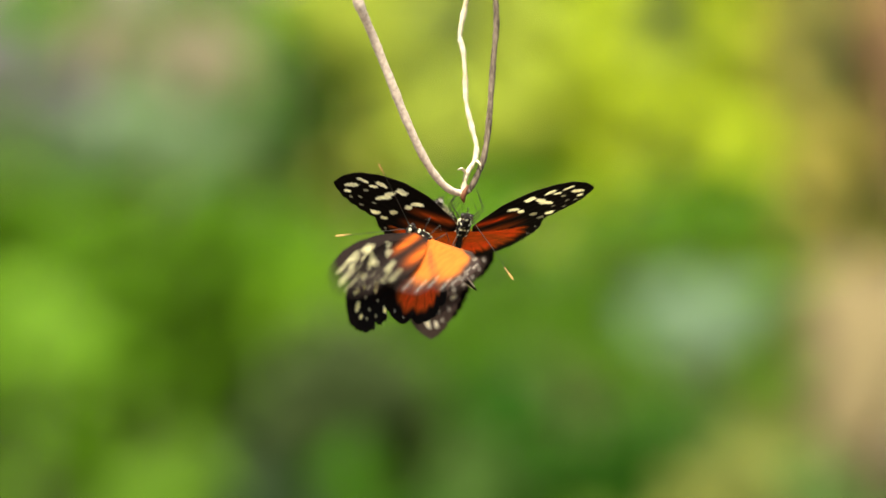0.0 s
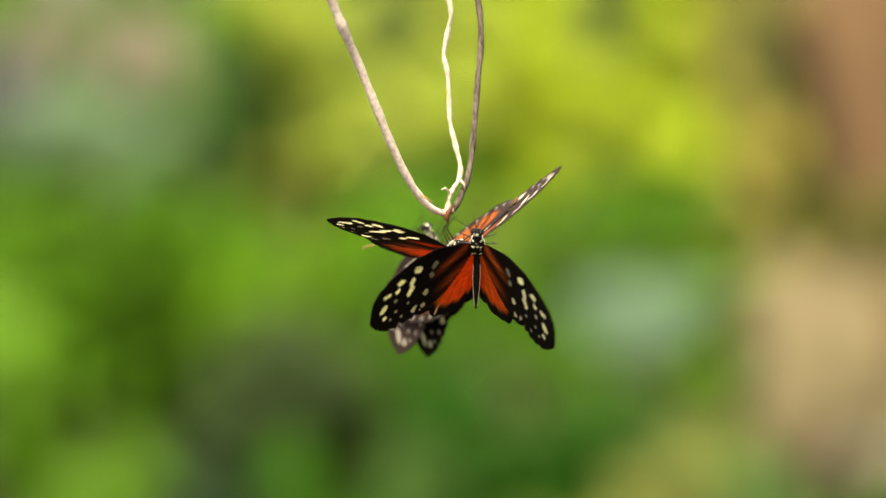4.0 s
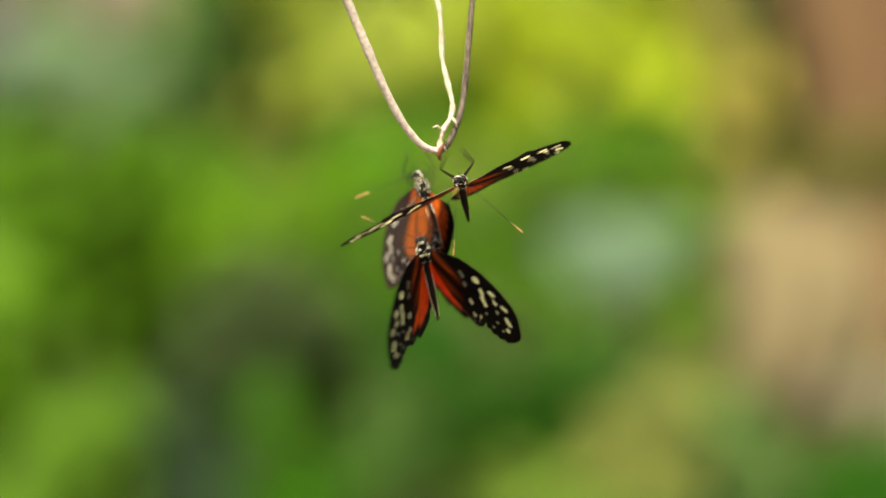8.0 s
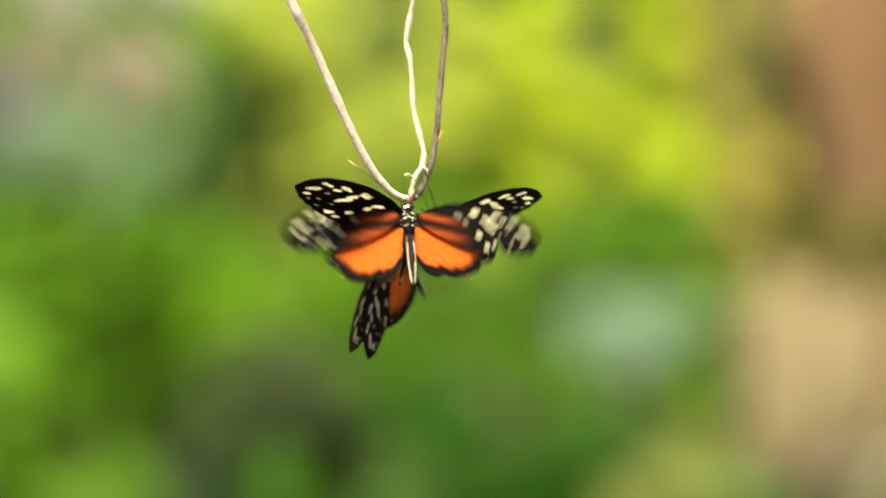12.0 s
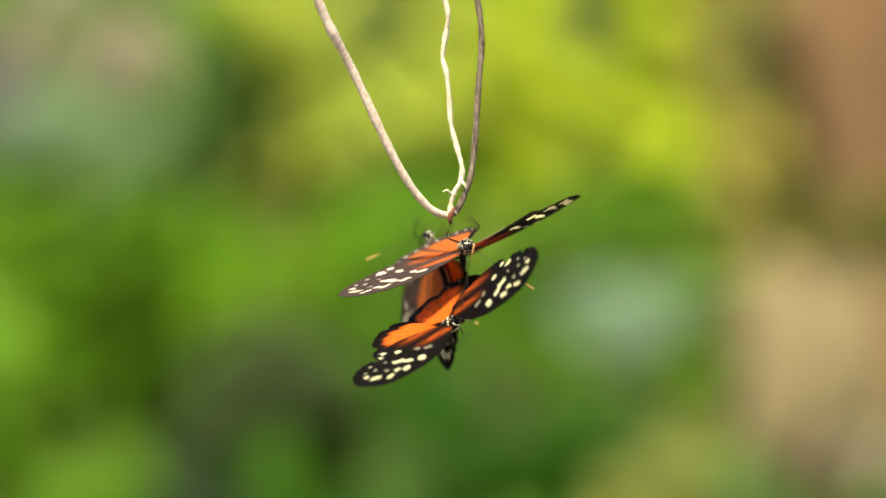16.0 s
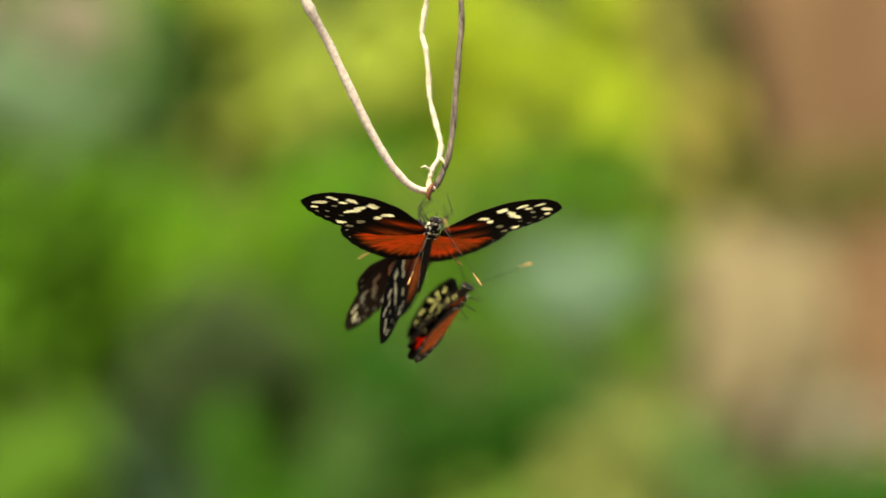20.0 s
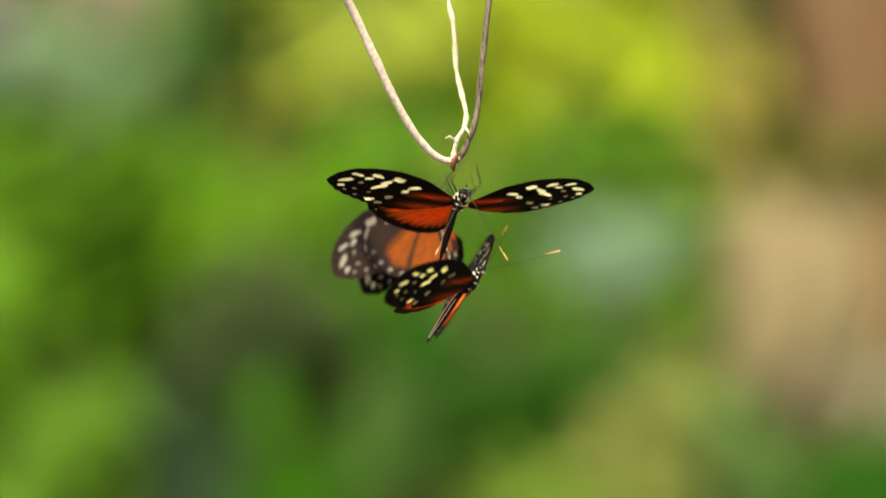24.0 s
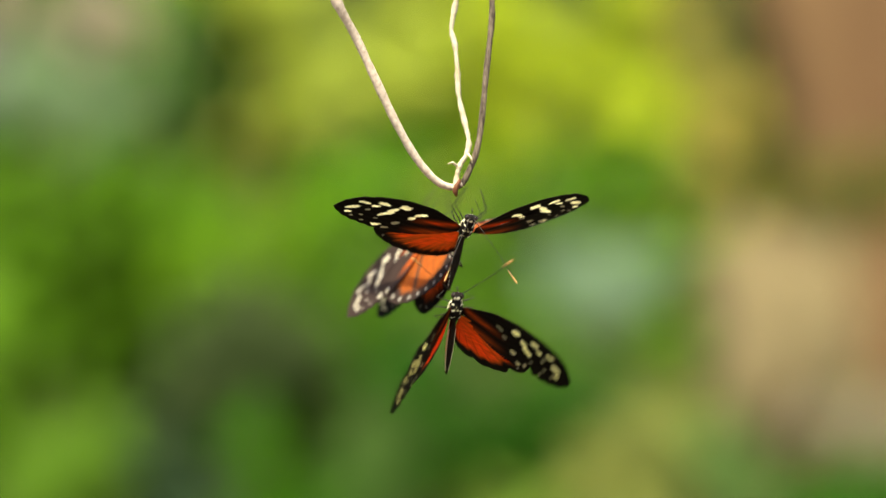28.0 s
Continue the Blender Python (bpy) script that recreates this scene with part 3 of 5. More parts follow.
def leafy_plant(name, label, u, d, mat, spots, size, seed, ratio=0.5, spread=0.35, tip=0.5, fill=8.0):
    """A plant with an upright stem at u, d, whose leaves fill the given places (u, v, radius)."""
    rng = random.Random(seed)
    foot = at(u, 0, d)
    root = tagged(new(name), label, "plant", "plants of the garden")
    root.location = (foot.x, foot.y, 0)
    top = max(1.5 + (v + r) * d / 1000 for _, v, r in spots) - 0.02
    line = smooth_path([(0, 0, -0.02), (0.02, 0.02, top * 0.4), (-0.015, 0.0, top * 0.75), (0, 0, top)], 6)
    part("stem", tube(line, [0.018 * (1 - 0.6 * i / (len(line) - 1)) for i in range(len(line))], 8), STEM, root)
    for su, sv, r in spots:
        count = max(4, round(r * r / fill))
        for k in range(count):
            ang, rad = k * 2.39996 + rng.uniform(-0.5, 0.5), r * math.sqrt((k + 0.5) / count)
            c = at(su + rad * math.cos(ang), sv + rad * math.sin(ang), d) - Vector((foot.x, foot.y, 0))
            c.y += rng.uniform(-0.15, 0.15) + 0.3 * sv * d / 1000
            length = size * rng.uniform(0.75, 1.2)
            aim = Vector((rng.uniform(-1, 1), rng.uniform(-0.5, 0.1), rng.uniform(-0.9, 0.35))).normalized()
            face = Vector((rng.uniform(-0.5, 0.5) * spread, -1, rng.uniform(-0.5, 0.9) * spread + 0.55))
            base = c - aim * length * 0.5
            add_leaf(root, base, aim, face, length, mat, ratio, 0.2, 0.12, tip)
            hz = min(max(base.z - 0.10, 0.1), top)
            stem_at = min(line, key=lambda q: abs(q.z - hz))
            mid = stem_at.lerp(base, 0.6) + Vector((0, 0.06, 0.03))
            part("leaf_stalk", tube(smooth_path([stem_at, mid, base], 3), 0.005, 5), STEM, root)
    return root


def hedge():
    """The tangle of shrubs farther back, one mass of small leaves."""
    rng = np.random.RandomState(11)
    n = 9000
    d = rng.uniform(7.0, 8.4, n)
    u, v = rng.uniform(-230, 230, n), rng.uniform(-200, 165, n)
    keep = ~((u < -58 + 6 * np.sin(v)) & (v > np.where(u < -80, 93, 101) + 6 * np.sin(u * 0.12)))
    u, v, d = u[keep], v[keep], d[keep]
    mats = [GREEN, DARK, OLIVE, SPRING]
    verts, faces, slots = [], [], []
    shape = ((0, 0), (0.30, 0.25), (0.33, 0.5), (0.2, 0.8), (0, 1.0), (-0.2, 0.8), (-0.33, 0.5), (-0.30, 0.25))
    for i in range(len(u)):
        c = at(u[i], v[i], d[i])
        if c.z < 0.03:
            continue
        size = rng.uniform(0.14, 0.28)
        m = Euler((rng.uniform(0.3, 1.5), rng.uniform(-0.7, 0.7), rng.uniform(-3.2, 3.2))).to_matrix()
        k = len(verts)
        verts.append(tuple(c + m @ Vector((0, 0.5 * size, -0.03 * size))))
        for a, b in shape:
            verts.append(tuple(c + m @ Vector((a * size, b * size, 0.12 * abs(a) * size - 0.1 * b * b * size))))
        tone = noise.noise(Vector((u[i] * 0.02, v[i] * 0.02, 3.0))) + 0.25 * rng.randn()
        # the higher a leaf, the more often it takes the spring green
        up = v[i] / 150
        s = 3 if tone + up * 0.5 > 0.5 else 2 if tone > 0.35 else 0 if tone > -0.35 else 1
        for q in range(8):
            faces.append((k, k + 1 + q, k + 1 + (q + 1) % 8))
            slots.append(s)
    me = bpy.data.meshes.new("hedge")
    me.from_pydata(verts, [], faces)
    for m in mats:
        me.materials.append(m)
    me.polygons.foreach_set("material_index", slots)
    ob = link("hedge", me, None)
    tagged(ob, "dense sunlit green shrubs far behind the vine", "shrubs", kind="stuff")
    return ob


hedge()


def garden_wall():
    bm = bmesh.new()
    bmesh.ops.create_cube(bm, size=1)
    bm.transform(Matrix.Translation((-2.4, 8.4, 1.7)) @ Matrix.Diagonal((6.6, 0.3, 3.4, 1)))
    bmesh.ops.bevel(bm, geom=bm.edges[:], offset=0.02, segments=2, affect="EDGES")
    me = bpy.data.meshes.new("wall_north")
    bm.to_mesh(me)
    bm.free()
    tagged(link("wall_north", me, STONE, smooth=False), "pale pinkish plastered garden wall in sun", "wall", kind="structure")


garden_wall()

leafy_plant("lime_shrub", "sunlit yellow-green broad-leaved shrub", 40, 5.9, LIME,
            ((12, 72, 13), (38, 64, 16), (58, 70, 14), (28, 88, 15), (54, 88, 14), (24, 52, 8), (44, 49, 8), (62, 52, 8), (69, 60, 6), (34, 106, 14), (54, 106, 11), (40, 122, 13)), 0.12, 1)
leafy_plant("yellow_green_shrub", "yellowish green shrub with broad leaves", -28, 5.8, CITRON,
            ((-38, 64, 13), (-22, 58, 8), (-46, 90, 12), (-26, 78, 13), (-10, 86, 12), (-32, 106, 14), (-8, 106, 12), (-8, 66, 9), (-20, 122, 13), (-48, 120, 11), (-64, 104, 9), (-70, 120, 11), (6, 30, 5)), 0.12, 2)
leafy_plant("straw_green_shrub", "straw-green shrub beside the tree trunk", 90, 6.0, STRAW,
            ((86, 52, 10), (88, 68, 9), (80, 84, 6), (84, 37, 8), (80, 24, 6), (93, 24, 6), (95, 58, 7), (90, 86, 8), (82, 102, 8), (92, 106, 9), (84, 120, 10), (98, 120, 8)), 0.11, 3, 0.4)
leafy_plant("shade_tinted_shrub", "green shrub with broad leaves, shade put into their colour", 48, 5.6, SHADE_GREEN,
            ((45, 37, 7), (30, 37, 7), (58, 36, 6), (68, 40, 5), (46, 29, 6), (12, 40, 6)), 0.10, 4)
leafy_plant("spring_green_shrub", "fresh green shrub with broad leaves", -12, 5.7, SPRING,
            ((-18, 40, 8), (-4, 43, 7), (-32, 34, 7), (-20, 28, 7), (-34, 20, 6)), 0.11, 5)
leafy_plant("meadow_shrub", "soft green leafy shrub", 58, 5.6, MEADOW,
            ((60, 20, 7), (70, 28, 6), (66, 12, 5), (24, 22, 7), (32, 12, 6), (78, 10, 5), (77, -3, 6), (73, -16, 6)), 0.10, 6)
leafy_plant("green_shrub", "mid-green shrub with broad leaves", -110, 5.8, GREEN,
            ((-126, 8, 15), (-100, 14, 13), (-148, 22, 11), (-80, 22, 11), (-115, -14, 12), (-92, -8, 11), (-130, 32, 10), (-105, 34, 9), (-72, -2, 7)), 0.13, 7)
leafy_plant("green_shrub", "mid-green shrub low beside the wall", -178, 5.9, GREEN,
            ((-168, 36, 12), (-182, 10, 13), (-188, 40, 12), (-176, -22, 12), (-150, -38, 10), (-162, -62, 14), (-145, -78, 10)), 0.13, 8)
leafy_plant("fresh_green_shrub", "fresh mid-green leafy shrub", -58, 5.7, FRESH,
            ((-63, 16, 9), (-48, 10, 8), (-78, 6, 7), (-46, 26, 7)), 0.11, 9)
leafy_plant("green_shrub", "green shrub behind the butterflies", -4, 5.5, LEAFGREEN,
            ((-32, 4, 10), (-10, 14, 10), (6, 4, 10), (-14, -6, 10), (12, -12, 9), (26, -4, 8), (29, -20, 7), (42, -16, 6), (10, 20, 7), (-32, -14, 7)), 0.11, 10)
leafy_plant("bright_plant", "small bright green leafy plant", -156, 5.3, BRIGHT,
            ((-158, -4, 12), (-150, -9, 8), (-163, 8, 7)), 0.10, 11, 0.55)
leafy_plant("dark_shrub", "dark green leafy shrub", -83, 5.9, DARK,
            ((-81, 80, 10), (-82, 66, 9), (-79, 88, 6), (-80, 54, 7)), 0.10, 12)
leafy_plant("brownish_shrub", "brownish olive twiggy shrub", -61, 6.0, TWIG,
            ((-62, 48, 7), (-60, 64, 6), (-58, 36, 6), (-66, 78, 5)), 0.10, 13, 0.4)
leafy_plant("pale_sage_plant", "dull pale sage plant with broad leaves", -118, 6.0, SAGE,
            ((-118, 60, 11), (-134, 64, 9), (-106, 50, 8), (-100, 66, 7)), 0.12, 14, 0.6)
leafy_plant("hazy_beige_shrub", "beige shrub before the wall, haze put into its colour", -128, 6.2, BEIGE,
            ((-131, 90, 9), (-117, 84, 7), (-146, 98, 8), (-104, 92, 7)), 0.11, 15)
leafy_plant("grey_shrub", "lilac-grey shrub beside the wall", -165, 6.1, LILAC,
            ((-162, 76, 9), (-149, 72, 7), (-173, 88, 8), (-186, 80, 10)), 0.11, 16)
leafy_plant("dull_shrub", "dull grey-green shrub, shade put into its leaf colour", -168, 6.0, DULL,
            ((-171, 56, 10), (-150, 53, 8), (-188, 60, 9)), 0.11, 17)
# stands in sun; its leaf colour carries the gap's shade, the next one's too
leafy_plant("grey_shrub", "dark grey-green shrub, shade put into its leaf colour", -62, 5.2, SHADE_GREY,
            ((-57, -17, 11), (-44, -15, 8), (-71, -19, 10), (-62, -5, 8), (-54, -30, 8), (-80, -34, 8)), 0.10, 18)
leafy_plant("dim_shrub", "bluish-grey shrub low down, dimness put into its leaf colour", -82, 5.0, SHADE_BLUEGREY,
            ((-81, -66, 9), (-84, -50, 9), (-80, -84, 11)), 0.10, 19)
leafy_plant("apple_green_plant", "apple-green leafy plant low down", -118, 5.2, APPLE,
            ((-121, -58, 12), (-108, -47, 8), (-130, -74, 11), (-112, -76, 11)), 0.11, 20)
leafy_plant("green_plant", "low deep green leafy plant", -48, 5.1, DEEP,
            ((-52, -66, 8), (-40, -72, 8), (-61, -46, 6), (-50, -84, 10)), 0.10, 21)
leafy_plant("dim_sage_plant", "small dull sage-green rosette plant", -16, 5.3, DIMSAGE,
            ((-24, -50, 8), (-8, -40, 6), (-13, -59, 8), (-26, -66, 7)), 0.10, 22, 0.6)
leafy_plant("bluish_plant", "pale bluish-green plant with broad leaves", 48, 5.1, TEAL,
            ((46, 4, 9), (57, 2, 8), (35, 6, 5), (64, 8, 5), (48, -7, 6)), 0.08, 23, 0.6)
leafy_plant("dark_plant", "dark green plant with long slanting leaves", 24, 5.05, DARK,
            ((8, -52, 9), (21, -47, 11), (34, -41, 11), (47, -32, 9), (-15, -23, 8), (-1, -28, 8), (32, -52, 8)), 0.10, 24, 0.4)
leafy_plant("khaki_plant", "khaki plant with narrow leaves", 62, 4.9, KHAKI,
            ((59, -50, 8), (68, -40, 6), (48, -62, 8), (61, -66, 9), (76, -35, 5)), 0.10, 25, 0.4)
leafy_plant("olive_plant", "olive green plant with narrow leaves", 30, 4.95, OLIVE,
            ((27, -66, 8), (12, -77, 8), (38, -80, 10), (56, -84, 10)), 0.10, 26, 0.4)
leafy_plant("spiky_plant", "low frosted green plant with spiky leaves", 82, 5.2, FROST,
            ((80, -60, 8), (86, -46, 5), (82, -78, 9), (95, -66, 6)), 0.12, 27, 0.22, fill=5.0)
leafy_plant("dark_plant", "dark green leafy plant beside the trunk", 126, 5.2, DARK,
            ((119, -67, 10), (134, -70, 11), (110, -81, 9), (148, -64, 11), (128, -87, 12)), 0.11, 28)
leafy_plant("ashy_plant", "ash-grey leafy plant beside the trunk", 130, 5.4, ASH,
            ((129, -47, 6), (118, -40, 4), (142, -42, 6)), 0.09, 29)
leafy_plant("dun_plant", "dun olive leaves before the trunk", 130, 6.0, DUN,
            ((110, 33, 6), (124, 33, 8), (140, 33, 8), (155, 34, 8)), 0.10, 30, 0.45)


def tree_trunk():
    x, y = at(152, 0, 6.8).xy
    root = tagged(new("tree"), "thick brown tree trunk with rough bark", "tree")
    root.location = (x, y, 0)
    line = smooth_path([(0.02, 0, -0.1), (0.0, 0, 0.8), (0.01, 0, 1.6), (0.03, 0.02, 2.6), (0.05, 0.05, 3.6)], 8)
    part("trunk", tube(line, [0.31 - 0.06 * i / (len(line) - 1) for i in range(len(line))], 24, 0.06, 3), TRUNK, root)
    bough = smooth_path([(-0.06, 0.0, 1.75), (-0.14, 0.05, 2.05), (-0.28, 0.1, 2.35), (-0.46, 0.12, 2.8), (-0.6, 0.12, 3.4)], 6)
    part("bough", tube(bough, [0.20 - 0.05 * i / (len(bough) - 1) for i in range(len(bough))], 20, 0.06, 8), TRUNK, root, "thick leaning bough")
    for k, (a, z) in enumerate(((0.5, 2.9), (2.6, 3.1), (4.4, 3.3))):
        b0 = Vector((0.03, 0.03, z))
        e = b0 + Vector((math.cos(a) * 1.2, math.sin(a) * 1.2, 0.8))
        part("limb", tube(smooth_path([b0, b0.lerp(e, 0.5) + Vector((0, 0, 0.1)), e], 5), [0.07 - 0.005 * i for i in range(11)], 10, 0.05, k), TRUNK, root)


tree_trunk()
dry = tagged(new("dried_leaves"), "large tan dried leaves hanging by the trunk", "leaf")
dry.location = at(112, 0, 5.6)
for k, (du, v0, length, w, lean) in enumerate(((-15, 22, 0.39, 0.66, 0.06), (3, 18, 0.31, 0.62, 0.2), (-26, 13, 0.17, 0.5, -0.2), (16, -8, 0.17, 0.5, 0.3))):
    add_leaf(dry, at(112 + du, v0, 5.6) - dry.location + Vector((0, 0.02 * k, 0)), (lean, -0.1, -1), (0.1, -1, 0.35), length, DRY, w, 0.15, 0.1, 0.9)
part("stalk", tube(smooth_path([(0, 0.0, -1.52), (0.03, 0.05, -0.8), (0.02, 0.03, 0.0), (0, 0, 0.12)], 6), 0.012, 7), DRY, dry)


# ---------------------------------------------------------------- vine
J = Vector((0.0011, 0.0, 1.5450))      # where the pale root joins the loop
S = 0.0001793


def from_join(*rows):
    return [J + Vector((a * S, y * MM, -b * S)) for a, b, y in rows]


LEFT = from_join((-330, -600, -36), (-285, -450, -30), (-251, -370, -27), (-232, -310, -22.5), (-210, -258, -19.5), (-184, -205, -15), (-158, -145, -12.5), (-128, -75, -9.5), (-98, -14, -6.5),
                 (-72, 26, -4), (-46, 51, -2), (-23, 57, 0), (-8, 51, 0))
RIGHT = from_join((-23, 57, 0), (-8, 51, 0), (5, 27, 0), (17, -5, 1), (25, -50, 2), (31, -115, 4), (37, -185, 7), (43, -250, 9), (40, -310, 10), (28, -370, 11), (20, -450, 12), (30, -600, 14))
ROOTLET = from_join((-20, 62, -1), (-17, 38, -1), (-12, 20, -1), (0, 0, -1), (4, -25, 0), (-4, -60, 1), (-14, -105, 2), (-16, -150, 2), (-20, -195, 2), (-26, -225, 2), (-18, -270, 2),
                    (-14, -300, 1), (-22, -350, 1), (-10, -400, 1), (-20, -500, 0), (-10, -620, 0))


def vine():
    root = tagged(new("vine"), "bare woody vine hanging in a narrow loop", "vine")
    root.location = J
    pts = smooth_path([p - J for p in LEFT], 8)
    n = len(pts)
    rad = [(0.00138 - 0.0004 * (i / n) ** 3) * (1 + 0.05 * math.sin(i * 0.8) + 0.30 * math.exp(-((i - 31) / 1.6) ** 2) + 0.16 * math.exp(-((i - 52) / 1.4) ** 2)) for i in range(n)]
    part("pale_strand", tube(pts, rad, 14, 0.045, 1), BARK, root, "pale grey-brown woody strand")
    pts = smooth_path([p - J for p in RIGHT], 8)
    rad = [0.00098 * (1 + 0.07 * math.sin(i * 0.6) + 0.04 * math.sin(i * 1.7)) for i in range(len(pts))]
    part("dark_strand", tube(pts, rad, 14, 0.05, 2), BARK_DARK, root, "dark brown woody strand")
    pts = smooth_path([p - J for p in ROOTLET], 8)
    rad = [0.00082 * (1 + 0.14 * math.sin(i * 0.5) + 0.1 * math.sin(i * 1.3)) for i in range(len(pts))]
    part("aerial_root", tube(pts, rad, 10, 0.08, 3), ROOT, root, "thin pale twisted aerial root")
    spur = from_join((-14, 22, -1), (-24, 14, -3), (-31, 17, -4))
    part("spur", tube([p - J for p in spur], [0.0005, 0.0004, 0.0002], 8), ROOT, root, "short pale side shoot")
    spur = from_join((2, -2, -1), (9, 6, -2), (11, 16, -2))
    part("spur", tube([p - J for p in spur], [0.0005, 0.0004, 0.0002], 8), ROOT, root, "short pale side shoot")
    bud = from_join((-12, 44, -1), (-18, 55, -1.5), (-20, 66, -1.5), (-18, 74, -1))
    part("bud", tube([p - J for p in bud], [0.0005, 0.0009, 0.0008, 0.0003], 10, 0.15, 5), BUD, root, "small red-brown bud at the loop's foot")
    return root


def liana():
    """The vine's upper part, which runs back to the tree."""
    root = tagged(new("liana"), "woody liana stretched down from the tree", "vine")
    top = at(128, 200, 6.7)
    root.location = top
    for strand, end, r, mat in ((LEFT, LEFT[0], 0.0018, BARK), (RIGHT, RIGHT[-1], 0.0013, BARK_DARK), (ROOTLET, ROOTLET[-1], 0.0009, ROOT)):
        lift = 0.1 if strand is LEFT else 0.02 if strand is RIGHT else -0.06
        pts = smooth_path([end - top, end + Vector((0.0, 0.02, 0.1)) - top, end + Vector((0.03, 0.35, 0.26)) - top, Vector((-0.6, -1.4, lift)), Vector((-0.1, 0.02, lift))], 8)
        part("strand", tube(pts, r, 8, 0.05, 4), mat, root)


liana()
vine_ob = vine()

# ---------------------------------------------------------------- butterflies
HANG = ((2.5, 9.5, 8.5), (3.2, 7.5, 9.5), (2.0, 4.5, 9.0))
TUCK = ((4.0, 4.0, 4.5), (4.5, -1.5, 5.0), (3.5, -6.0, 4.5))
hanging, hanging_wings = butterfly("black and orange butterfly hanging under the vine, wings spread", 0, ((-7.1, -0.3, 22.0), (15.6, 2.0, 19.9)), HANG, 33)
second, second_wings = butterfly("black and orange butterfly hanging behind, wings folded down", 0, ((-9.0, 0.0, 20.5), (21.1, 5.6, 4.7)), HANG, 0)
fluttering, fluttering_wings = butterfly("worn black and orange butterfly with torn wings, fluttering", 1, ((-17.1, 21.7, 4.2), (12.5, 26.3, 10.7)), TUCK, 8)

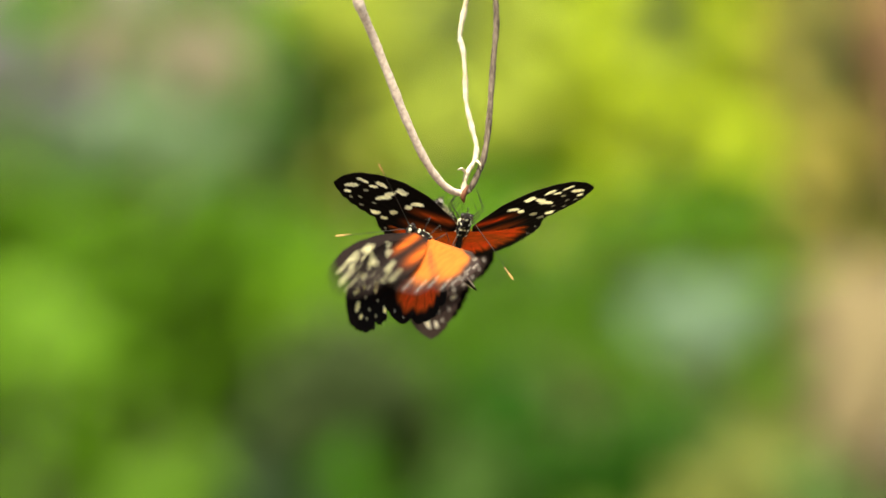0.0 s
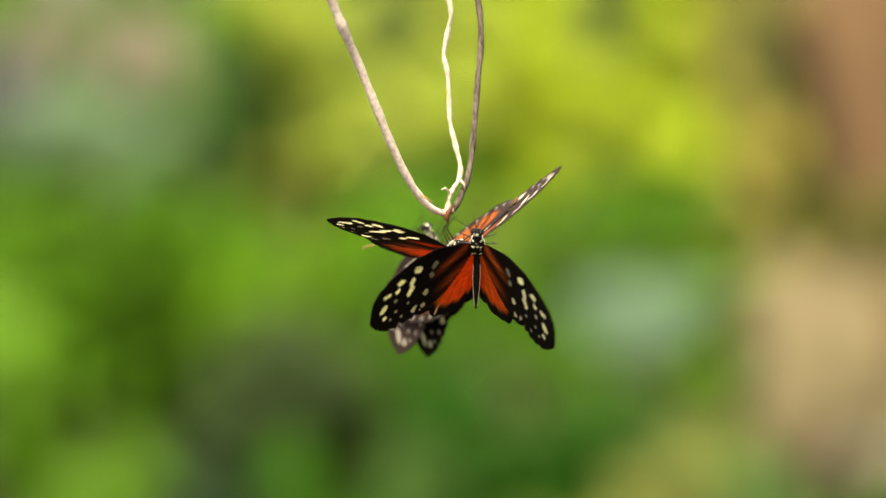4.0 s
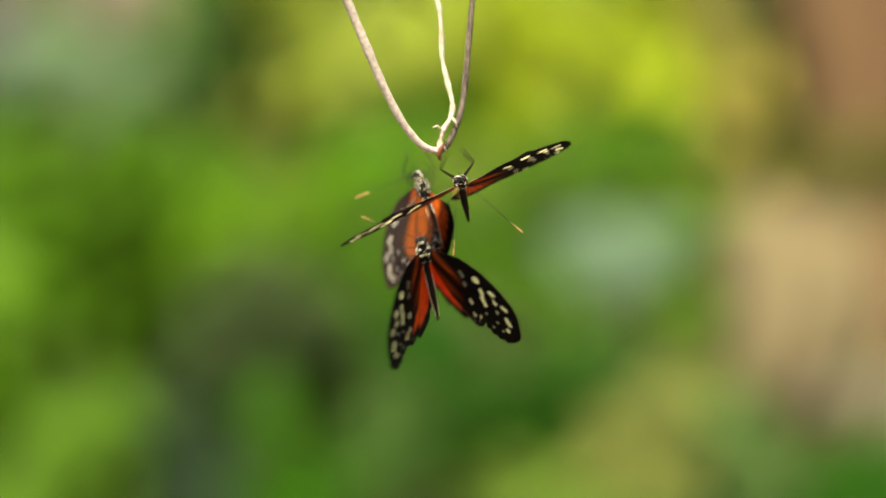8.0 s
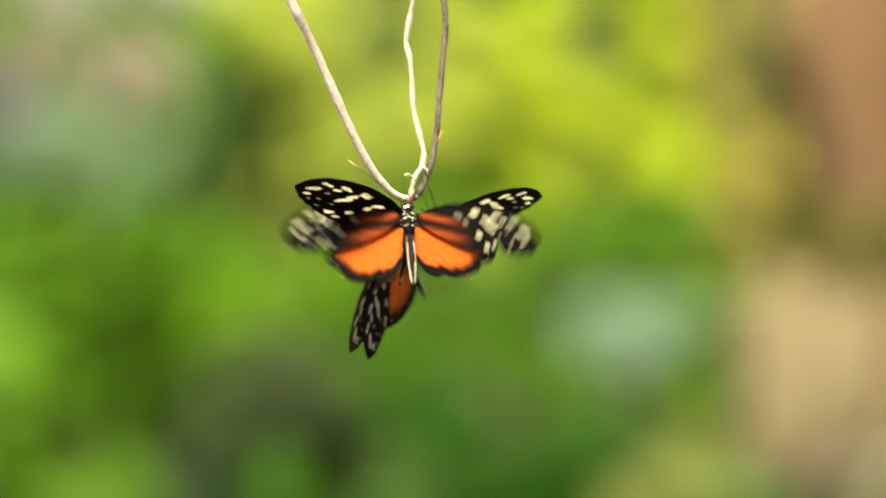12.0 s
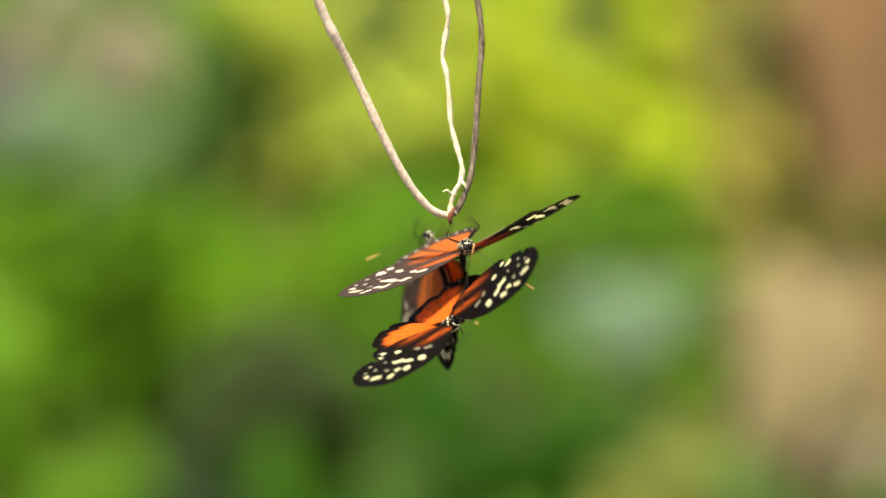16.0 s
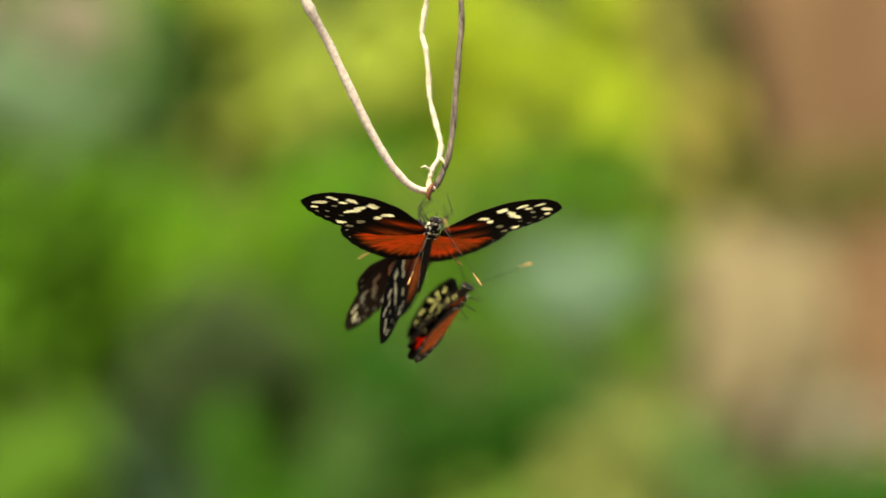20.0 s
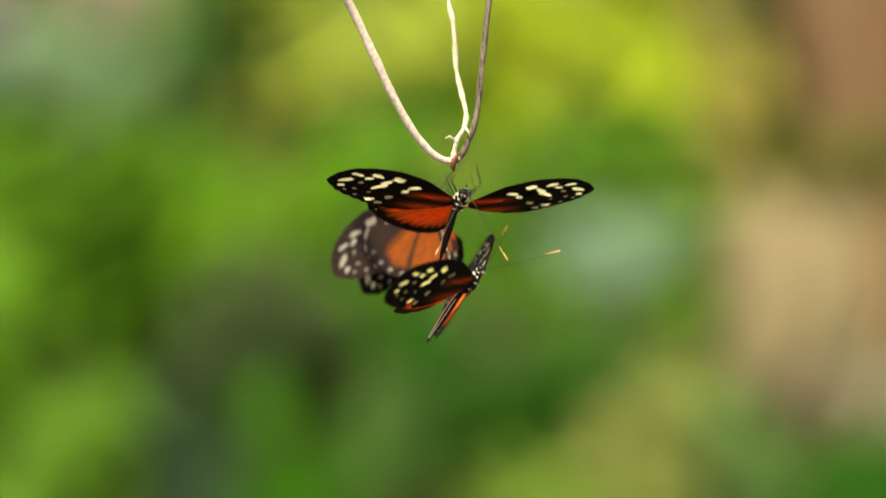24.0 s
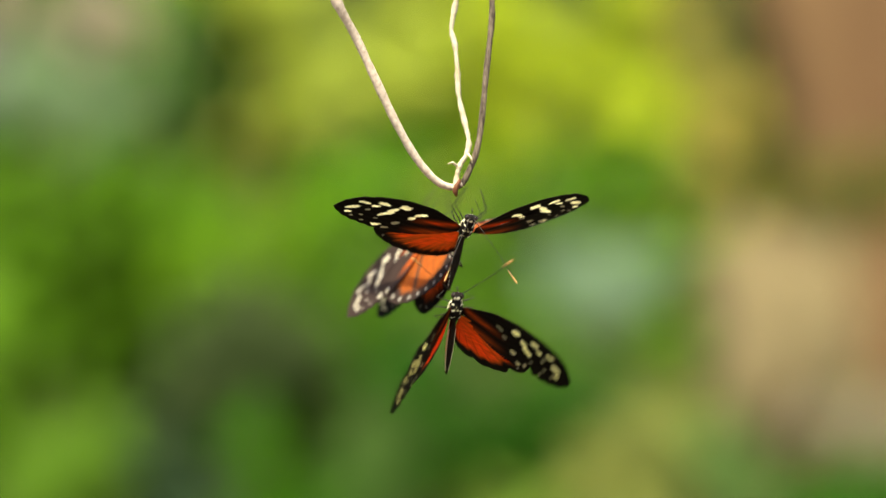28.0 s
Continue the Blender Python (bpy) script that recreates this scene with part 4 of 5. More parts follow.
# seconds, place, turn, then flap, sweep and twist of the left and right wings
# rows >
ROWS_HANGING = [
    (0.000, -0.00222, 0.00095, 1.52348, 140.1, 8.2, 10.9, -14, -18, 0, 18, 1, 10, 0, 0, 0, 0),
    (1.000, 0.00127, 0.00102, 1.52295, 139.2, -2.4, 7.5, 1, -29, 3, 15, 2, 15, 0, 0, 0, 0),
    (2.000, -0.00203, 0.00083, 1.52343, 142.3, 3.5, 6.3, -17, -23, 6, 18, 1, 9, 0, 0, 0, 0),
    (3.000, 0.00017, 0.00152, 1.52383, 149.3, 4.0, 16.9, -6, -38, 9, 11, 8, 5, 0, 0, 0, 0),
    (3.500, -0.00028, 0.00118, 1.52325, 158.9, 6.4, 21.3, -8, -43, 3, 11, 2, 11, 0, 0, 0, 0),
    (5.500, 0.00573, 0.00620, 1.52573, 172.9, 0.1, 13.4, 9, -14, -10, 55, 3, 3, 0, 0, 0, 1),
    (6.000, 0.00159, 0.00514, 1.52343, 168.9, 3.5, 7.2, 17, -7, -29, 41, 0, 4, 0, 0, 0, 0),
    (7.000, 0.00181, 0.00555, 1.52296, 169.3, 1.6, 2.6, 24, -11, -33, 29, 3, 2, 0, 0, 0, 0),
    (8.000, 0.00529, 0.00184, 1.52465, 171.0, -12.2, 0.0, 16, -12, -10, -28, 5, -3, 0, 0, 0, 0),
    (8.100, 0.00769, 0.00215, 1.52347, 162.3, -9.4, -24.1, -1, 4, 0, 22, -0, 0, 0, 0, 0, 0),
    (8.200, 0.00593, 0.00533, 1.53182, 135.6, 7.6, -7.3, -10, -43, -2, -2, 9, 7, 3, -0, 2, -2),
    (8.500, 0.00264, 0.00515, 1.51976, 138.1, 15.7, 0.8, -12, -48, -0, 1, 7, 7, 3, -0, 2, -2),
    (9.000, 0.00131, 0.00195, 1.52186, 141.6, 7.2, 11.2, -4, -28, 7, 10, 5, 9, 0, 0, 0, 0),
    (10.000, 0.00138, 0.00240, 1.52158, 141.6, 6.3, 10.4, -9, -27, 5, 10, 6, 11, 0, 0, 0, 0),
    (11.000, 0.00200, 0.00196, 1.52202, 145.5, 3.5, 15.8, -14, -26, 3, 8, 0, 0, 0, 0, 0, 0),
    (12.000, -0.00245, 0.00221, 1.52603, 147.3, 4.7, 19.3, -4, -15, 13, 9, 0, 0, 0, 0, 0, 0),
    (14.500, -0.00012, 0.00220, 1.52256, 126.9, 2.3, 3.7, -23, -28, 7, 6, 0, 0, 0, 0, 0, 0),
    (15.000, 0.00321, 0.00474, 1.52281, 163.8, 11.8, 14.8, -10, -28, -40, 69, -1, 12, 0, 0, 0, 0),
    (15.200, 0.00749, 0.00215, 1.51983, 163.5, -9.7, -27.0, -3, -2, 1, 27, -0, 1, 0, 0, 0, 0),
    (15.400, 0.00460, 0.00215, 1.52170, 164.0, -7.3, -22.3, 4, -8, 4, 24, 0, 1, 0, -3, 0, 5),
    (16.000, 0.00138, 0.00390, 1.52470, 179.6, -20.0, 10.4, 2, -3, -9, -12, 13, -12, 0, -25, 0, 5),
    (17.000, 0.00195, 0.00242, 1.52441, -178.8, -21.1, 8.1, 11, -1, -20, -16, 14, -14, 0, -25, 0, 2),
    (17.600, 0.00415, 0.00219, 1.52283, 164.4, -7.2, -21.2, 19, 2, -1, 17, -0, 0, 0, 8, 0, 8),
    (17.800, 0.00164, 0.00219, 1.52199, 161.3, -1.6, 8.9, 58, 48, 6, 21, 0, 0, 0, -6, 0, 10),
    (18.000, -0.00188, 0.00246, 1.52696, -173.1, -3.0, 18.5, 67, 60, 9, 27, 15, -14, -4, 14, 7, 15),
    (18.200, -0.00076, 0.00232, 1.52979, 149.1, -0.9, 4.5, 42, 35, 16, 25, 0, 0, 0, 0, 0, 0),
    (18.300, 0.00059, 0.00218, 1.52567, 138.8, -0.2, 6.4, 14, 1, 13, 17, 0, 0, 0, 0, 0, 0),
    (18.400, 0.00195, 0.00204, 1.52155, 128.5, 0.8, 8.1, -14, -33, 10, 9, 0, 0, 0, 0, 0, 0),
    (18.600, 0.00105, 0.00206, 1.52095, 128.0, -0.8, 8.7, -12, -36, 9, 9, 0, 0, 0, 0, 0, 0),
    (19.000, -0.00189, 0.00139, 1.52185, 151.8, 4.5, 13.5, 3, -23, 5, 2, 6, 5, 0, 0, 0, 0),
    (20.000, -0.00263, 0.00157, 1.52164, 142.7, 8.0, 8.0, 2, -18, 8, 5, 8, 8, 0, 0, 0, 0),
    (22.500, 0.00238, 0.00170, 1.52197, 150.7, 4.2, -9.9, -1, -5, 26, 21, -1, 14, 8, -2, 26, -0),
    (23.000, 0.00057, 0.00111, 1.52173, 142.4, 3.7, 6.0, -6, -16, 4, 5, 2, 9, 8, 0, 26, 0),
    (24.000, -0.00094, 0.00112, 1.52147, 144.5, 11.7, 13.7, 4, -12, -1, 12, 4, 7, 8, 0, 26, 0),
    (25.000, -0.00031, 0.00144, 1.52200, 140.1, 9.3, 4.6, -10, -26, 1, 7, 9, 4, 8, 0, 26, 0),
    (26.000, 0.00128, 0.00191, 1.52227, 144.2, 4.8, 8.5, -0, -19, 3, -1, 6, 6, 8, 0, 26, 0),
    (27.000, 0.00060, 0.00149, 1.52078, 135.4, 5.7, 10.1, 3, -17, 3, 2, 8, 12, 8, 0, 26, 0),
    (28.000, 0.00034, 0.00119, 1.52127, 142.1, 9.4, 12.9, 3, -22, 1, 6, 11, 11, 8, 0, 26, 0),
]
ROWS_SECOND = [
    (0.000, -0.00869, 0.03031, 1.52785, 92.3, 28.0, -138.1, 115, 40, -63, -63, -2, -0),
    (3.000, -0.00754, 0.03044, 1.52718, 95.4, 19.0, -151.4, 116, 61, -57, -58, -2, -1),
    (6.000, -0.00676, 0.03073, 1.52255, 116.6, 13.4, -171.9, 113, 71, -54, -22, -1, -2, 0, -2, 0, 0),
    (8.000, -0.00703, 0.03080, 1.52321, 120.7, 13.3, -171.2, 111, 72, -46, -18, -0, -4, 0, -2, 0, 0),
    (8.500, -0.00582, 0.03098, 1.52208, 119.6, 27.9, -102.0, 117, 86, -31, -34, 1, -16),
    (9.000, -0.00558, 0.03123, 1.52125, 126.5, 6.7, -42.7, 104, 90, -32, -23, 5, -21, 1, -8, -4, 6),
    (10.000, -0.00494, 0.03207, 1.52206, 126.5, 6.7, -42.7, 104, 90, -32, -23, 5, -21, 1, -8, -4, 6),
    (11.000, -0.00461, 0.03211, 1.52269, 126.5, 6.7, -42.7, 104, 90, -32, -23, 5, -21, 1, -8, -4, 6),
    (12.000, -0.00772, 0.02946, 1.52166, 126.5, 6.7, -42.7, 104, 90, -32, -23, 5, -21, 1, -8, -4, 6),
    (14.500, -0.00573, 0.03226, 1.52352, 126.5, 6.7, -42.7, 104, 90, -32, -23, 5, -21, 1, -8, -4, 6),
    (15.000, -0.00159, 0.03080, 1.52225, 116.4, 17.3, -91.6, 87, 75, -54, -29, -1, 0),
    (16.000, -0.00884, 0.03158, 1.52411, 112.8, 16.6, -170.2, 116, 73, -59, -27, -2, 3, 0, -2, 0, 0),
    (17.000, -0.00914, 0.03158, 1.52234, 112.8, 16.6, -170.2, 116, 73, -59, -27, -2, 3, 0, -2, 0, 0),
    (18.000, -0.01082, 0.03098, 1.52196, 91.7, 17.6, -151.4, 117, 87, -55, -37, -2, -0),
    (18.500, -0.00975, 0.03190, 1.52250, 120.2, 24.6, -100.2, 117, 101, -35, -36, -1, -0),
    (19.000, 0.00171, 0.03281, 1.51552, 122.5, 32.1, -31.3, 116, 119, -10, -58, -3, -0, 19, -9, 2, 0),
    (20.000, -0.00578, 0.03258, 1.52085, 130.9, 29.5, -31.1, 117, 109, -14, -42, -8, -9, 19, -5, -2, 0),
    (22.500, -0.00301, 0.03232, 1.51916, 108.9, 6.9, -110.4, 64, 93, -29, -11, 0, -6),
    (23.000, -0.00961, 0.03232, 1.52116, 108.9, 6.9, -110.4, 64, 93, -29, -11, 0, -6),
    (24.000, -0.00949, 0.03243, 1.52051, 106.8, 4.4, -107.1, 78, 97, -30, -17, 0, -9),
    (25.000, -0.00986, 0.03301, 1.52552, 144.0, -14.5, -143.1, 81, 80, 11, -1, -8, 8, -1, -9, -11, 0),
    (26.000, -0.00910, 0.03287, 1.52186, 144.0, -14.5, -143.1, 87, 92, 8, 2, -8, 6, -1, -9, -11, 0),
    (27.000, -0.01036, 0.03224, 1.52300, 144.0, -14.5, -143.1, 86, 90, 5, 1, -9, -0, -1, -9, -11, 0),
    (28.000, -0.00907, 0.03265, 1.52205, 144.0, -14.5, -143.1, 84, 84, 13, 4, -8, 10, -1, -9, -11, 0),
]
ROWS_FLUTTERING = [
    (0.000, -0.01385, -0.00980, 1.51935, 112.7, -43.5, -28.1, 63, 117, -3, 11, 29, 23),
    (0.033, -0.01371, -0.00976, 1.51854, 110.6, -44.2, -27.8, 63, 95, -3, 11, 29, 23),
    (0.100, -0.01341, -0.00969, 1.51692, 106.5, -45.6, -27.0, 18, 99, -2, 6, 4, 17),
    (0.200, -0.01296, -0.00957, 1.51448, 100.0, -47.6, -25.6, -26, 82, -2, 1, -21, 11),
    (0.400, -0.01234, -0.00957, 1.51116, 109.3, -51.5, -18.2, 15, 32, -5, -9, 0, 12),
    (0.600, -0.01429, -0.01083, 1.51428, 104.1, -55.6, -12.1, 15, 16, -5, -16, 0, 6),
    (0.800, -0.00866, -0.00970, 1.51393, 109.9, -52.5, -17.7, 15, 29, -5, -9, 0, 17),
    (1.000, -0.01128, -0.00993, 1.51391, 114.6, -47.0, -30.2, -15, 75, -17, -10, -12, -2),
    (1.200, -0.01098, -0.00946, 1.51144, 105.0, -52.0, -13.8, 10, 84, -5, -9, 0, 1),
    (1.400, -0.00826, -0.01006, 1.51060, 110.8, -49.5, -15.9, 10, 36, -5, -21, 0, 16),
    (1.600, -0.01064, -0.01129, 1.51311, 122.2, -50.5, -26.3, -31, 26, -2, -28, 0, 16),
    (1.700, -0.01217, -0.01018, 1.51414, 104.8, -46.2, -11.6, 4, 59, -9, -16, -0, 9),
    (1.800, -0.01371, -0.00907, 1.51517, 90.8, -39.5, -0.5, 39, 93, -16, -4, -1, 2),
    (1.967, -0.01264, -0.01021, 1.51830, 106.9, -35.5, -22.2, -6, 126, -14, -6, -31, 21),
    (2.000, -0.01242, -0.01044, 1.51893, 109.7, -34.2, -26.2, -6, 102, -14, -6, -31, 21),
    (2.033, -0.01213, -0.01019, 1.51848, 109.1, -36.4, -25.8, -6, 78, -14, -6, -31, 21),
    (2.200, -0.01069, -0.00891, 1.51627, 105.2, -47.3, -23.6, -24, 85, 2, -2, 1, 7),
    (2.300, -0.00508, -0.01033, 1.51676, 109.8, -49.1, -22.5, -22, 49, 6, -12, 1, 7),
    (2.400, 0.00054, -0.01175, 1.51725, 114.6, -51.0, -21.7, -21, 13, 9, -23, 1, 7),
    (2.600, 0.00142, -0.00821, 1.51619, 79.9, -48.1, -11.5, -24, 9, 25, -21, -47, 19),
    (2.800, -0.00821, -0.01033, 1.51678, 105.8, -30.5, -15.9, -18, 57, -30, -38, -16, -1),
    (3.000, -0.00098, -0.00853, 1.51775, 122.3, -27.1, -11.0, -17, 16, -11, -6, -11, -1, -6, 12, 16, -14),
    (3.100, 0.00215, -0.01036, 1.50743, 116.0, -43.7, -17.1, -17, 16, 9, -19, 1, 18),
    (3.200, 0.00322, -0.01075, 1.50159, 114.9, -41.6, -16.0, -12, 24, 9, -26, 1, 18),
    (3.300, 0.00334, -0.01010, 1.50197, 118.6, -16.4, -8.5, 33, 46, -2, -21, -0, 25),
    (3.400, -0.00039, -0.00937, 1.50810, 125.7, 0.7, -0.4, 60, 62, -20, -21, -1, -1),
    (3.500, 0.00057, -0.00937, 1.51874, 126.8, 0.7, -2.6, 64, 74, -21, -19, -1, -1),
    (3.800, 0.00496, -0.00938, 1.52066, 126.8, 1.6, -2.2, 85, 96, -20, -20, -1, -1),
    (4.000, 0.00766, -0.00938, 1.52367, 126.9, 2.5, -1.9, 43, 54, -19, -21, -1, -1),
    (4.200, -0.00126, -0.00939, 1.52027, 126.9, 3.4, -1.6, 73, 80, -18, -22, -1, -1),
    (4.500, -0.01019, -0.00940, 1.51119, 126.9, 4.3, -1.3, 80, 87, -17, -23, -1, -1),
    (4.800, -0.00500, -0.00941, 1.50497, 126.9, 5.1, -1.0, 42, 52, -16, -24, -1, -1),
    (5.000, 0.00584, -0.00942, 1.50660, 126.9, 6.0, -0.7, 62, 73, -15, -25, -1, -1),
    (5.200, 0.00686, -0.00942, 1.51106, 127.0, 6.9, -0.3, 91, 87, -15, -26, -1, -1),
    (5.500, 0.00251, -0.00943, 1.51065, 127.0, 7.8, -0.0, 71, 72, -14, -27, -0, -1),
    (5.700, -0.00163, -0.00971, 1.50262, 121.2, 9.8, 5.3, 46, 47, -9, -31, -0, -1),
    (6.000, 0.00267, -0.00953, 1.50741, 122.8, 38.8, 9.1, 86, 52, -29, -19, -1, -9),
    (6.300, 0.00255, -0.01056, 1.50657, 117.4, 10.8, 5.6, 36, 36, -5, -32, -0, -1),
    (6.600, 0.00046, -0.00907, 1.50273, 116.8, 0.2, -1.4, 37, 42, -15, -14, -0, -0),
    (6.800, -0.00576, -0.00930, 1.50641, 125.4, -1.7, -0.1, 65, 68, -20, -18, -1, -1),
    (7.000, -0.00278, -0.01325, 1.50203, 103.5, -9.4, -0.2, 49, 73, -30, -44, 18, 7),
    (7.300, -0.00279, -0.00919, 1.50161, 117.4, -0.5, 1.3, 38, 34, -16, -16, -1, -0),
    (7.600, 0.00024, -0.00865, 1.50028, 108.8, -1.4, 3.1, 36, 24, -2, -2, -0, -0),
    (7.800, -0.00632, -0.00928, 1.50436, 124.0, -5.1, -0.7, 69, 59, -24, -11, -1, -0),
    (8.000, -0.00599, -0.01295, 1.50134, 118.4, -15.2, 7.8, 61, 63, -23, -28, 0, -0, -22, -12, 15, 1),
    (8.050, -0.00892, -0.01051, 1.49276, 93.0, -13.6, -0.7, 25, 35, -24, -14, 3, -4),
    (8.100, -0.01110, -0.00925, 1.48526, 77.7, -15.5, -4.1, -13, 17, -10, 5, 0, 0),
    (8.200, -0.04036, -0.00866, 1.45081, 53.5, -5.4, 5.3, 38, 29, 1, -4, 0, -0),
    (8.300, -0.04746, -0.00860, 1.46818, 51.0, 1.6, 1.6, 29, 22, -2, 0, -0, 0),
    (8.400, -0.04023, -0.00872, 1.50699, 73.3, 6.6, 3.9, 46, 25, -7, -15, -0, -1),
    (8.500, -0.02859, -0.00880, 1.50107, 71.8, -3.1, -8.6, -19, 14, -5, -5, 0, -0),
    (8.600, -0.03286, -0.00881, 1.48788, 71.6, -6.0, -8.8, -21, 17, -5, -1, 0, -0),
    (8.650, -0.04223, -0.00886, 1.47992, 77.2, -4.9, -3.1, 30, 20, -14, -3, -0, -0),
    (8.700, -0.05160, -0.00892, 1.47195, 83.0, -4.3, 2.6, 80, 24, -23, -5, -1, -0),
    (8.800, -0.05367, -0.00888, 1.47662, 78.2, -2.2, -2.8, 74, 35, -16, -7, -1, -0),
    (8.900, -0.02702, -0.00898, 1.49046, 84.4, 3.7, -0.4, 60, 88, -6, -24, -0, -1),
    (8.967, -0.03953, -0.00782, 1.48529, 98.4, 8.2, -32.8, -30, 61, -18, -23, -18, -8, 0, 1, 0, -9),
    (9.000, -0.03953, -0.00782, 1.48529, 98.4, 8.2, -32.8, -8, 61, -18, -23, -18, -8, 0, 1, 0, -9),
    (9.033, -0.03953, -0.00782, 1.48529, 98.4, 8.2, -32.8, 14, 61, -18, -23, -18, -8, 0, 1, 0, -9),
    (9.100, -0.03373, -0.00900, 1.48174, 84.6, -0.6, -13.6, 27, 67, -2, -31, -7, -1),
    (9.200, -0.02780, -0.00896, 1.47787, 83.8, 5.8, 0.3, 70, 64, -10, -23, -0, -1),
    (9.400, -0.05122, -0.00890, 1.48684, 82.0, -0.1, -2.0, 66, 52, -18, -15, -1, -1),
    (9.600, -0.01272, -0.00889, 1.46951, 75.8, -6.7, 3.0, 51, 77, -17, -5, -1, -0),
    (9.800, 0.01602, -0.00892, 1.47255, 83.1, -5.8, -1.4, 58, 67, -22, -12, -1, -1),
    (9.900, 0.05851, -0.00888, 1.46740, 75.4, 2.2, -13.1, 21, 69, -10, -6, -1, -2),
    (9.967, 0.08683, -0.00885, 1.46396, 69.4, 6.6, -21.5, -33, 53, 2, 1, -1, -4),
    (10.000, 0.10099, -0.00884, 1.46225, 66.2, 8.4, -25.9, -15, 71, 2, 1, -1, -4),
    (10.033, 0.10815, -0.00888, 1.46088, 68.6, 13.1, -21.5, 3, 89, 2, 1, -1, -4),
    (10.100, 0.12248, -0.00897, 1.45814, 74.9, 21.8, -11.6, 66, 74, -2, 17, -0, 0),
    (10.300, 0.16499, -0.00880, 1.46524, 83.4, 16.8, -9.3, 56, 57, -9, 12, -1, 0),
    (10.500, 0.15001, -0.00897, 1.48729, 75.0, 21.8, -11.1, 64, 71, -2, 17, -0, 0),
    (10.700, 0.08308, -0.00897, 1.51421, 84.1, 18.9, -9.1, 76, 74, -13, 15, -1, 0),
    (10.800, 0.02081, -0.00913, 1.50715, 70.0, 21.6, 1.1, 83, 31, 6, 14, 0, 1),
    (10.900, -0.00654, -0.00883, 1.51992, 71.0, 7.5, 7.6, 17, -17, -8, -16, -0, -0),
    (10.967, -0.00868, -0.00834, 1.52037, 60.8, 11.9, -6.6, -44, -64, 0, 18, -13, 5, 12, -3, 4, 2),
    (11.000, -0.00868, -0.00834, 1.52037, 60.8, 11.9, -6.6, -10, -34, 0, 18, -13, 5, 12, -3, 4, 2),
    (11.033, -0.00868, -0.00834, 1.52037, 60.8, 11.9, -6.6, 24, -4, 0, 18, -13, 5, 12, -3, 4, 2),
    (11.100, 0.00226, -0.00882, 1.52561, 73.8, -8.6, 2.6, 57, 46, -8, -12, -0, -0),
    (11.150, 0.00148, -0.00882, 1.53852, 72.6, -7.1, 2.7, 15, 10, -10, -7, -0, -0),
    (11.200, 0.00070, -0.00882, 1.55143, 71.4, -5.5, 2.7, -27, -26, -12, -2, -0, 0),
    (11.300, -0.00969, -0.00883, 1.55388, 72.2, 1.4, -14.0, -34, 22, -6, -13, 0, -1),
    (11.350, -0.01259, -0.00877, 1.54922, 66.5, 2.1, -7.5, 16, 44, -6, -9, -0, -0),
    (11.400, -0.01548, -0.00871, 1.54457, 60.8, 3.4, -1.1, 67, 66, -6, -4, -0, -0),
    (11.500, -0.00968, -0.00875, 1.54035, 62.9, 1.8, -0.6, 72, 82, 4, -17, 0, -1),
    (11.600, -0.00668, -0.00888, 1.53894, 68.2, 1.7, 2.5, 72, 61, -0, -8, -0, -0),
    (11.650, -0.00617, -0.00885, 1.53992, 69.5, -1.0, -1.8, 23, 35, -5, -7, -0, -0),
    (11.700, -0.00565, -0.00883, 1.54090, 70.9, -3.6, -6.1, -27, 8, -9, -7, -0, -0),
    (11.800, -0.00208, -0.00880, 1.53318, 73.1, -0.8, -1.8, -28, -21, -3, -3, 0, 0),
    (11.900, 0.00069, -0.00953, 1.52657, 74.1, -7.1, -2.4, -21, 1, -1, -3, 0, 0),
    (11.967, -0.00423, -0.01305, 1.52593, 66.1, -4.3, 1.4, -49, -42, 10, -5, -14, -15, 7, 7, 1, -2),
    (12.000, -0.00423, -0.01305, 1.52593, 66.1, -4.3, 1.4, -23, -18, 10, -5, -14, -15, 7, 7, 1, -2),
    (12.033, -0.00423, -0.01305, 1.52593, 66.1, -4.3, 1.4, 3, 6, 10, -5, -14, -15, 7, 7, 1, -2),
    (12.100, 0.00122, -0.01048, 1.53294, 61.8, -0.9, -0.6, 27, 25, -0, -1, -10, -8),
    (12.200, 0.00643, -0.00873, 1.54146, 64.7, 0.2, 1.9, 79, 62, -9, -5, -0, -0),
    (12.500, 0.00435, -0.00890, 1.52949, 63.3, -2.5, 2.0, 63, 39, -4, 5, -0, 0),
    (12.800, 0.00802, -0.00906, 1.53171, 63.9, -2.2, 1.8, 74, 52, -2, 6, -3, -3),
    (13.000, 0.01001, -0.00922, 1.53501, 64.5, -1.9, 1.7, 14, 5, 0, 7, -6, -6),
    (13.200, 0.00037, -0.00938, 1.53190, 65.1, -1.7, 1.5, 27, 15, 3, 8, -9, -9),
    (13.500, -0.00927, -0.00954, 1.52312, 65.7, -1.4, 1.3, 35, 30, 5, 9, -12, -12),
    (13.800, -0.00479, -0.00970, 1.51719, 66.3, -1.1, 1.1, -12, -25, 7, 10, -15, -15),
    (14.000, 0.00534, -0.00986, 1.51912, 66.9, -0.8, 1.0, -1, -3, 10, 11, -18, -18),
    (14.200, 0.00564, -0.01002, 1.52387, 67.5, -0.6, 0.8, 2, -2, 12, 13, -21, -21),
    (14.500, 0.00058, -0.01019, 1.52376, 68.1, -0.3, 0.6, -24, -24, 15, 14, -24, -24),
    (14.700, -0.00001, -0.00891, 1.51819, 77.1, 2.1, 13.0, 28, -25, -7, 3, -0, 1),
    (15.000, 0.00814, -0.00987, 1.51676, 89.4, 28.2, -11.7, 59, 24, 1, -3, -3, 12),
